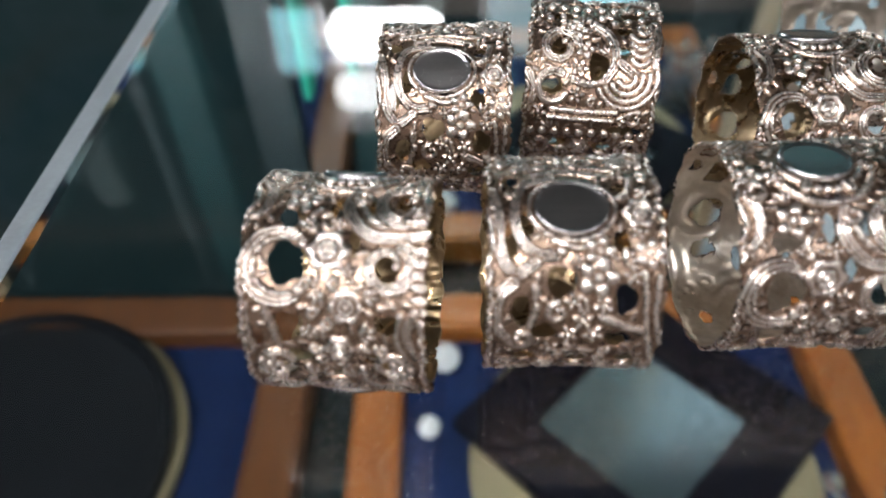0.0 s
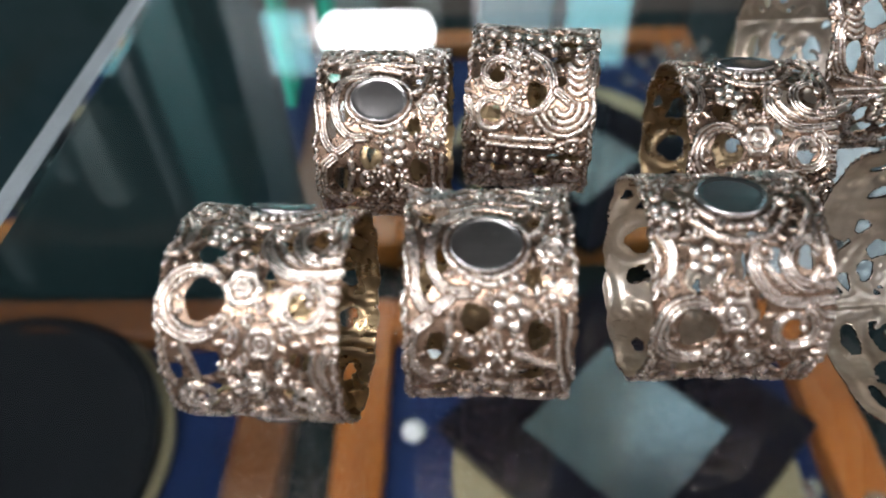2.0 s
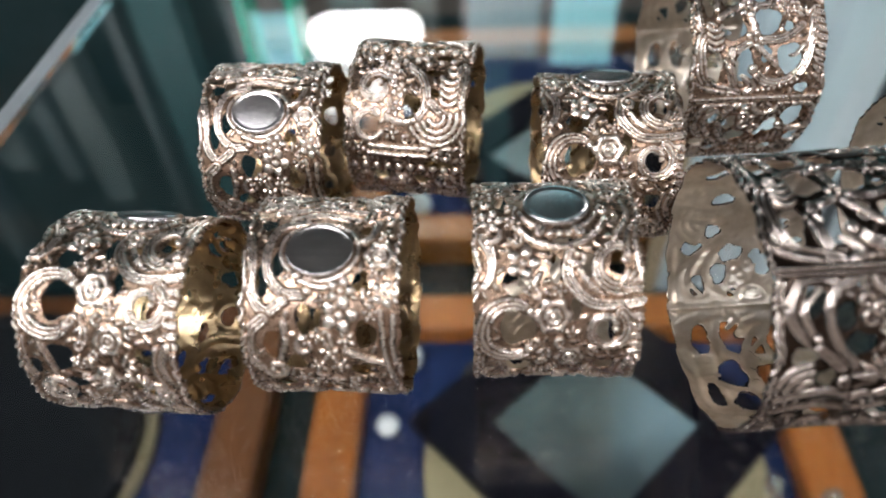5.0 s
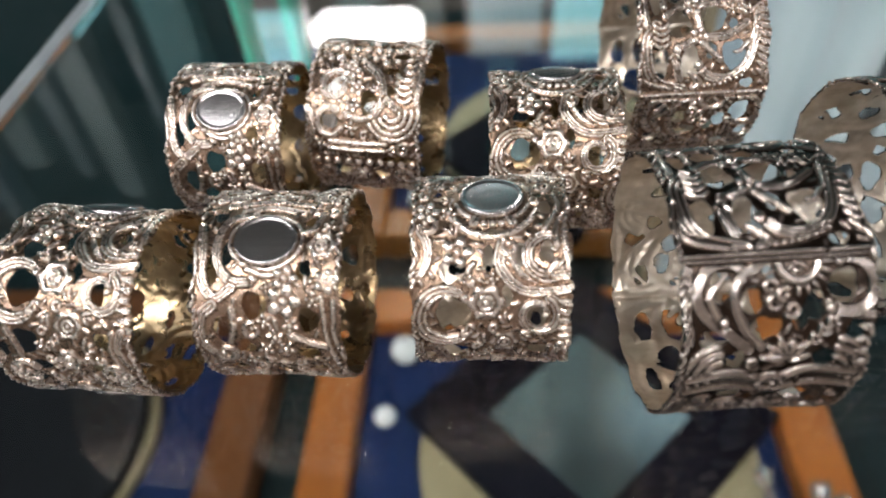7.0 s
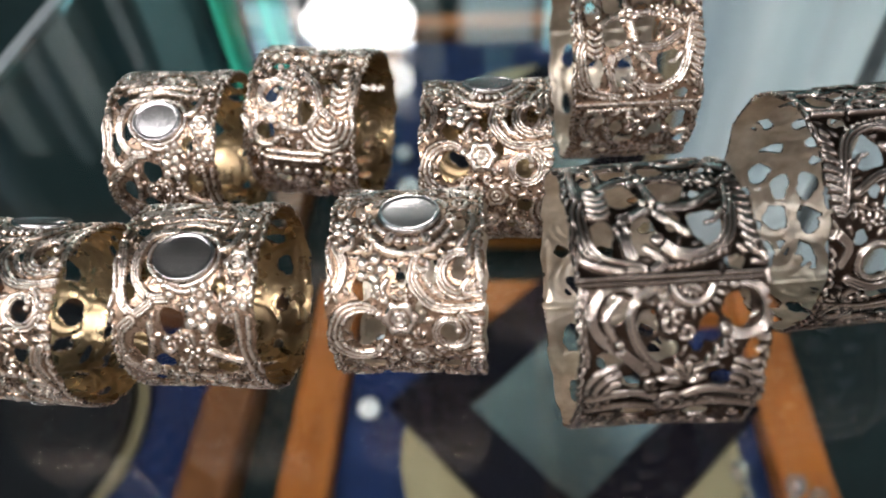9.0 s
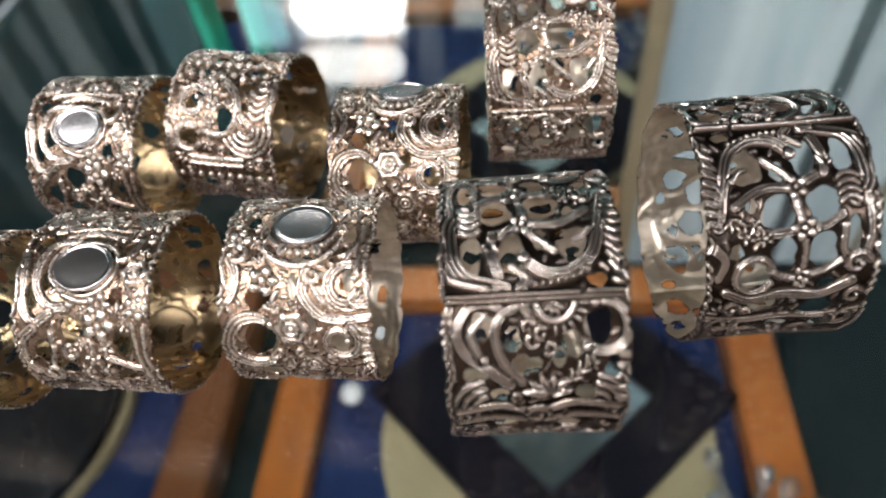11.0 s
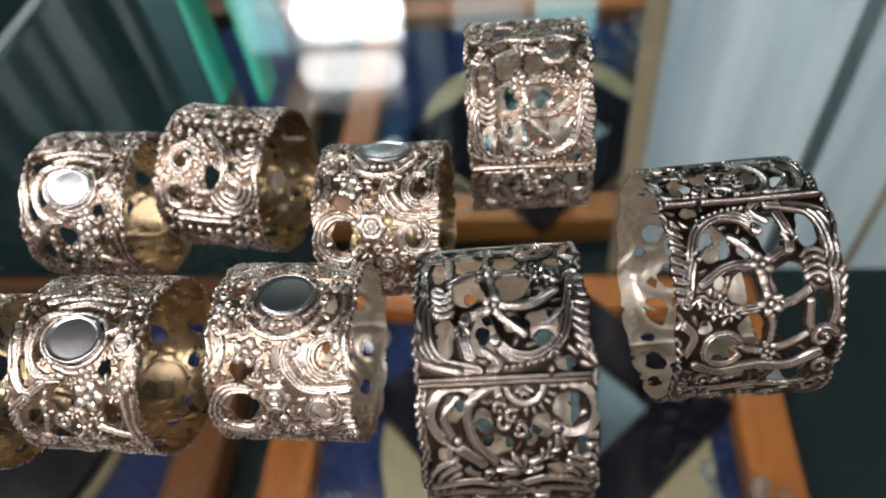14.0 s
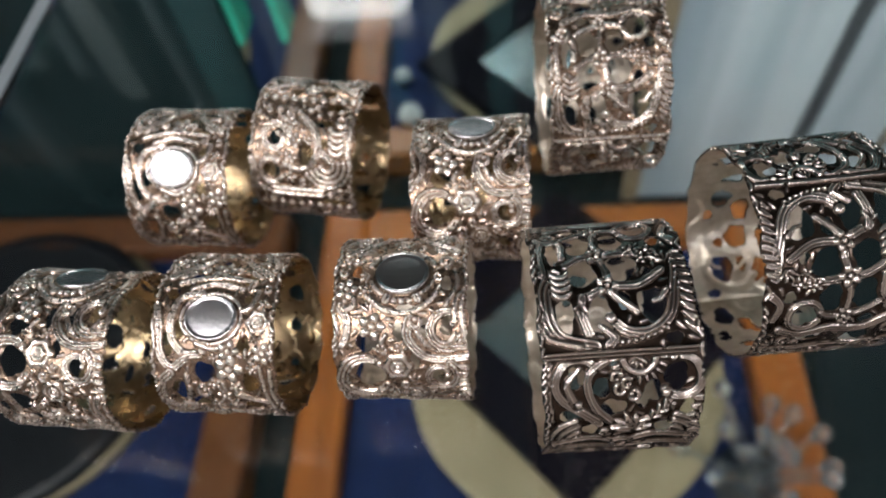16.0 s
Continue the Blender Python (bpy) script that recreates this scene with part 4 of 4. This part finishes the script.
# ---- large pattern: panels parted by a straight ridge, scrolls below, flowered trellis above
def draw_panels(ch, o):
    W = ch.W

    def at(*pts):
        return [(o + u, v) for u, v in pts]
    for u, v, a, b in ((22.0, 8.0, 2.6, 2.0), (19.0, 13.6, 2.6, 1.9), (13.6, 16.4, 2.2, 3.0), (21.2, 30.8, 3.4, 2.6), (17.4, 25.6, 2.8, 2.2), (11.8, 6.2, 1.8, 2.6), (12.0, 33.6, 2.8, 1.6), (7.0, 11.0, 1.8, 1.8),
                       (6.4, 28.6, 1.8, 2.6), (24.6, 17.2, 1.2, 1.2), (15.0, 23.0, 2.0, 1.4),
                       (36.6, 6.6, 4.2, 2.0), (36.0, 14.8, 4.4, 2.8), (38.0, 27.0, 4.2, 3.2), (39.4, 20.6, 2.2, 1.4), (48.6, 21.4, 4.0, 3.4), (47.4, 11.6, 4.2, 3.4), (57.6, 20.2, 3.8, 2.6), (57.4, 12.0, 4.2, 3.0),
                       (62.0, 26.6, 3.2, 3.2), (69.4, 24.0, 2.2, 3.2), (71.6, 11.4, 2.6, 3.4), (54.2, 5.4, 4.2, 1.4), (46.4, 27.0, 1.6, 1.2), (65.0, 10.6, 1.4, 1.8), (30.0, 31.0, 1.2, 1.8), (56.4, 30.4, 1.6, 1.4),
                       (-3.0, 12.0, 1.8, 2.6), (-4.0, 25.0, 1.8, 2.6), (79.0, 8.0, 2.2, 2.6), (79.0, 29.0, 2.2, 2.6), (78.5, 18.5, 2.0, 2.6)):
        ch.pierce(u + o, v, a, b)
    # below the ridge: a tall scroll and its stems
    ch.path(at((24.4, 13.0), (26.4, 9.0), (25.2, 4.8), (20.6, 3.0), (16.6, 4.6), (13.4, 8.6), (9.6, 13.0)), 0.9, 1.2, 1.0, 3)
    ch.path(at((24.2, 8.6), (20.6, 5.8), (16.8, 6.8), (15.0, 7.8)), 0.7, 0.9, 0.9, 2)
    ch.bead(o + 15.2, 8.2, 1.0)
    ch.path(at((26.0, 15.4), (22.8, 11.0), (18.4, 10.6), (13.6, 12.4), (10.0, 15.4)), 0.9, 1.0, 0.95, 2)
    ch.path(at((25.4, 1.4), (18.0, 1.2), (11.0, 1.6)), 0.9, 0.7, 0.8, 2)
    # shell hung from the ridge
    for k in range(11):
        ch.leaf(o + 26.4 + 3.6 * math.sin(math.radians(185 + 17 * k)), 22.4 + 3.6 * math.cos(math.radians(185 + 17 * k)), 185 + 17 * k, 3.4, 0.75, 0.8)
    ch.arc(o + 26.4, 22.4, 3.8, 185, 355, 0.85, 0.85, 1.0, 1)
    ch.fan(o + 26.0, 22.4, 215, 36, 4, 2.6, 0.7, 0.8)
    for u, v, a in ((21.6, 17.0, 0), (18.6, 18.0, 120), (17.2, 21.0, 240), (20.0, 19.6, 60)):
        ch.curl(o + u, v, 1.4, a, 0.8, 0.65, 0.5, 0.9, 1, 1)
    # C at the other edge and the sprig that meets it
    ch.arc(o + 21.2, 31.6, 4.9, 105, -135, 0.9, 1.2, 1.0, 3)
    ch.bead(o + 17.0, 28.4, 1.1), ch.bead(o + 25.8, 30.2, 1.0)
    ch.path(at((8.6, 23.0), (11.2, 26.4), (15.0, 29.6)), 0.8, 0.5, 0.9, 2)
    for k in range(3):
        ch.leaf(o + 10.0 + 1.7 * k, 25.2 + 1.5 * k, 10, 2.6, 0.7, 0.85), ch.leaf(o + 10.0 + 1.7 * k, 25.2 + 1.5 * k, 85, 2.4, 0.7, 0.85)
    # palmette and leaf scrolls along the foot
    ch.fan(o + 7.0, 20.6, 5, 34, 6, 5.0, 1.1, 0.95)
    for r, w in ((3.0, 0.7), (5.0, 0.9), (7.0, 0.8)):
        ch.arc(o + 3.6, 8.6, r, 100, 215, w, 0.6, 0.9, 2)
        ch.arc(o + 3.6, 30.0, r, 80, -35, w, 0.6, 0.9, 2)
    ch.path(at((2.4, 2.0), (4.0, 11.0), (1.6, 18.5), (4.0, 26.0), (2.4, 35.0)), 0.9, 0.9, 0.9, 2)
    ch.path(at((-1.6, 1.0), (0.0, 10.0), (-1.6, 18.5), (0.0, 27.0), (-1.6, 36.0)), 0.8, 0.8, 0.85, 2)
    ch.curl(o + 0.4, 18.5, 2.4, 0, 1.0, 0.9, 0.6, 0.9, 1)
    for k in range(5):
        ch.leaf(o + 5.0 + 2.6 * k, 36.8, 175, 3.0, 1.0, 0.8)
    # trellis above the ridge: stems first, then the bold leaves at its sides
    for knots, w in ((((43.2, 17.3), (40.0, 19.4), (36.6, 23.2)), 0.95), (((43.2, 17.3), (43.2, 24.6), (46.6, 30.4)), 1.1), (((43.2, 17.3), (47.0, 17.4), (52.0, 16.2)), 0.9),
                     (((43.2, 17.3), (41.0, 13.4), (40.4, 11.0)), 1.1), (((52.0, 16.2), (51.8, 12.0), (49.6, 8.2)), 1.0), (((52.0, 16.2), (52.8, 21.0), (52.6, 29.4)), 1.1),
                     (((52.0, 16.2), (57.5, 15.8), (63.2, 16.6)), 0.8), (((63.2, 16.6), (62.6, 21.0), (60.8, 23.4)), 0.9), (((63.2, 16.6), (61.6, 11.6), (59.6, 8.2)), 0.9),
                     (((63.2, 16.6), (66.0, 16.0), (69.0, 17.0)), 0.9)):
        ch.path(at(*knots), w, w * 0.9, 0.8, 2)
    ch.path(at((40.4, 11.0), (36.4, 10.6), (30.0, 12.4)), 1.1, 1.3, 0.9, 3)
    ch.fan(o + 38.6, 10.8, 200, 35, 4, 2.6, 0.8, 0.9)
    ch.path(at((29.2, 13.0), (31.4, 5.4), (36.6, 2.6), (42.6, 2.4), (46.6, 5.2)), 1.4, 2.0, 1.0, 3)
    for k in range(4):
        ch.arc(o + 43.0 + 1.7 * k, 6.4, 2.2, 330, 210, 0.75, 0.75, 0.9, 1)
    ch.path(at((29.4, 9.4), (32.0, 1.8), (38.0, 0.6)), 0.8, 0.6, 0.85, 2)
    ch.path(at((47.0, 2.6), (54.0, 2.0), (59.6, 4.2), (57.6, 7.6), (52.0, 7.6)), 1.0, 0.8, 0.95, 2)
    ch.curl(o + 60.6, 4.6, 2.4, 200, 0.9, 1.0, 0.6, 0.9, 1)
    ch.path(at((35.0, 17.2), (32.2, 20.4), (31.8, 25.6), (35.4, 30.6), (43.0, 32.8), (50.6, 34.6)), 1.3, 1.5, 1.0, 3)
    ch.bead(o + 35.4, 17.0, 1.4, 1.0)
    ch.path(at((29.2, 16.0), (31.0, 17.4), (33.6, 14.4)), 1.1, 0.8, 0.9, 2)
    for k in range(8):
        ch.bead(o + 29.8 + 0.05 * k * k, 19.0 + 1.5 * k, 0.55, 0.8)
    for k in range(9):
        ch.leaf(o + 31.0 + 2.3 * k, 36.9, 140 + 3 * k, 4.4, 1.0, 0.65)
    ch.path(at((41.0, 30.6), (39.0, 28.8), (38.6, 27.2)), 0.8, 0.6, 0.85, 1)
    ch.fan(o + 49.0, 31.0, 40, 35, 4, 3.4, 0.9, 0.9)
    ch.blossom(o + 53.6, 24.4, 2.0, 5), ch.blossom(o + 53.0, 28.2, 2.0, 5), ch.blossom(o + 50.6, 26.6, 1.6, 5)
    ch.arc(o + 62.0, 26.6, 4.0, 150, -150, 0.9, 0.9, 0.9, 2)
    ch.path(at((55.0, 35.4), (58.0, 33.0), (62.0, 34.6)), 1.1, 0.8, 0.9, 3)
    ch.path(at((65.6, 32.6), (68.0, 27.0), (66.8, 20.0), (67.6, 12.0), (64.6, 5.4)), 1.1, 1.3, 0.9, 3)
    ch.path(at((73.6, 1.6), (75.0, 10.0), (74.0, 18.5), (75.0, 27.0), (73.6, 35.4)), 1.0, 1.0, 0.9, 2)
    ch.curl(o + 76.0, 5.0, 3.0, 0, 1.0, 1.0, 0.6, 0.9, 1), ch.curl(o + 76.0, 32.0, 3.0, 180, 1.0, 1.0, 0.6, 0.9, -1)
    ch.curl(o + 82.5, 12.5, 3.4, 90, 1.1, 1.0, 0.6, 0.9, 1), ch.curl(o + 82.5, 24.5, 3.4, 90, 1.1, 1.0, 0.6, 0.9, -1)
    for q, high in ((27.9, 1.1), (26.9, 0.6)):
        ch.stroke([(o + q, 0.4 + 0.3 * k) for k in range(int((W - 0.6) / 0.3))], 0.45, 0.45, high, 1)


SCROLLS = Design("scrolls", 0.0225, 0.0360, 0.17, draw_scrolls, roses=((10.2, 16.9, 4.2), (-0.4, 20.8, 3.5), (-9.2, 19.3, 3.1), (49.0, 18.0, 3.2)),
                 flowers=((21.6, 10.6, 3.3), (31.6, 3.8, 2.6), (-14.0, 5.0, 2.4), (-14.0, 31.0, 2.4)), ovals=((36.0, 18.5, 6.2, 7.5),), seed=3)
FLOWERS = Design("flowers", 0.0225, 0.0342, 0.17, draw_flowers, roses=((26.6, 29.6, 3.3), (-9.5, 12.5, 2.8), (-9.5, 24.0, 2.8)),
                 flowers=((13.9, 21.4, 3.6), (18.5, 31.0, 2.7), (19.0, 21.6, 2.7), (43.0, 17.1, 3.0)), ovals=((27.7, 16.6, 5.9, 7.5),), seed=5)
PAIRS = Design("pairs", 0.0225, 0.0348, 0.17, draw_pairs, roses=((40.0, 17.4, 3.0), (-7.0, 16.0, 3.0)), flowers=((26.0, 13.0, 2.4), (52.0, 17.4, 2.8)), seed=7)
PANELS = Design("panels", 0.0292, 0.0370, 0.19, draw_panels, flowers=((43.2, 17.3, 2.5), (52.0, 16.2, 2.7), (63.2, 16.6, 2.3), (82.5, 18.5, 2.6)), seed=9, tries=3500, crest=27.9)

SMALL = "pierced silver napkin ring chased with "
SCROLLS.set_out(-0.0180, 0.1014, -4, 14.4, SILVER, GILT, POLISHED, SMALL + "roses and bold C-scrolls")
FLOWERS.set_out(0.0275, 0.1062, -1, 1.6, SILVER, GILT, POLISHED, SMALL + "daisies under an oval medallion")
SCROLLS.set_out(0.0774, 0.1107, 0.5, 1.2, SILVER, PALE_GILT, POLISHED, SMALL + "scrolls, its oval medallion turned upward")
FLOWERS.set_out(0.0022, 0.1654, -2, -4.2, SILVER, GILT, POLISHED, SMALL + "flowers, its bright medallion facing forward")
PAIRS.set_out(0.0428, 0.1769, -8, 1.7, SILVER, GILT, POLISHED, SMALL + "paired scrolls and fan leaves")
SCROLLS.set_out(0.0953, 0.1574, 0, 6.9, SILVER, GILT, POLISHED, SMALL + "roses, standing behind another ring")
BIG = "large darkened silver napkin ring, "
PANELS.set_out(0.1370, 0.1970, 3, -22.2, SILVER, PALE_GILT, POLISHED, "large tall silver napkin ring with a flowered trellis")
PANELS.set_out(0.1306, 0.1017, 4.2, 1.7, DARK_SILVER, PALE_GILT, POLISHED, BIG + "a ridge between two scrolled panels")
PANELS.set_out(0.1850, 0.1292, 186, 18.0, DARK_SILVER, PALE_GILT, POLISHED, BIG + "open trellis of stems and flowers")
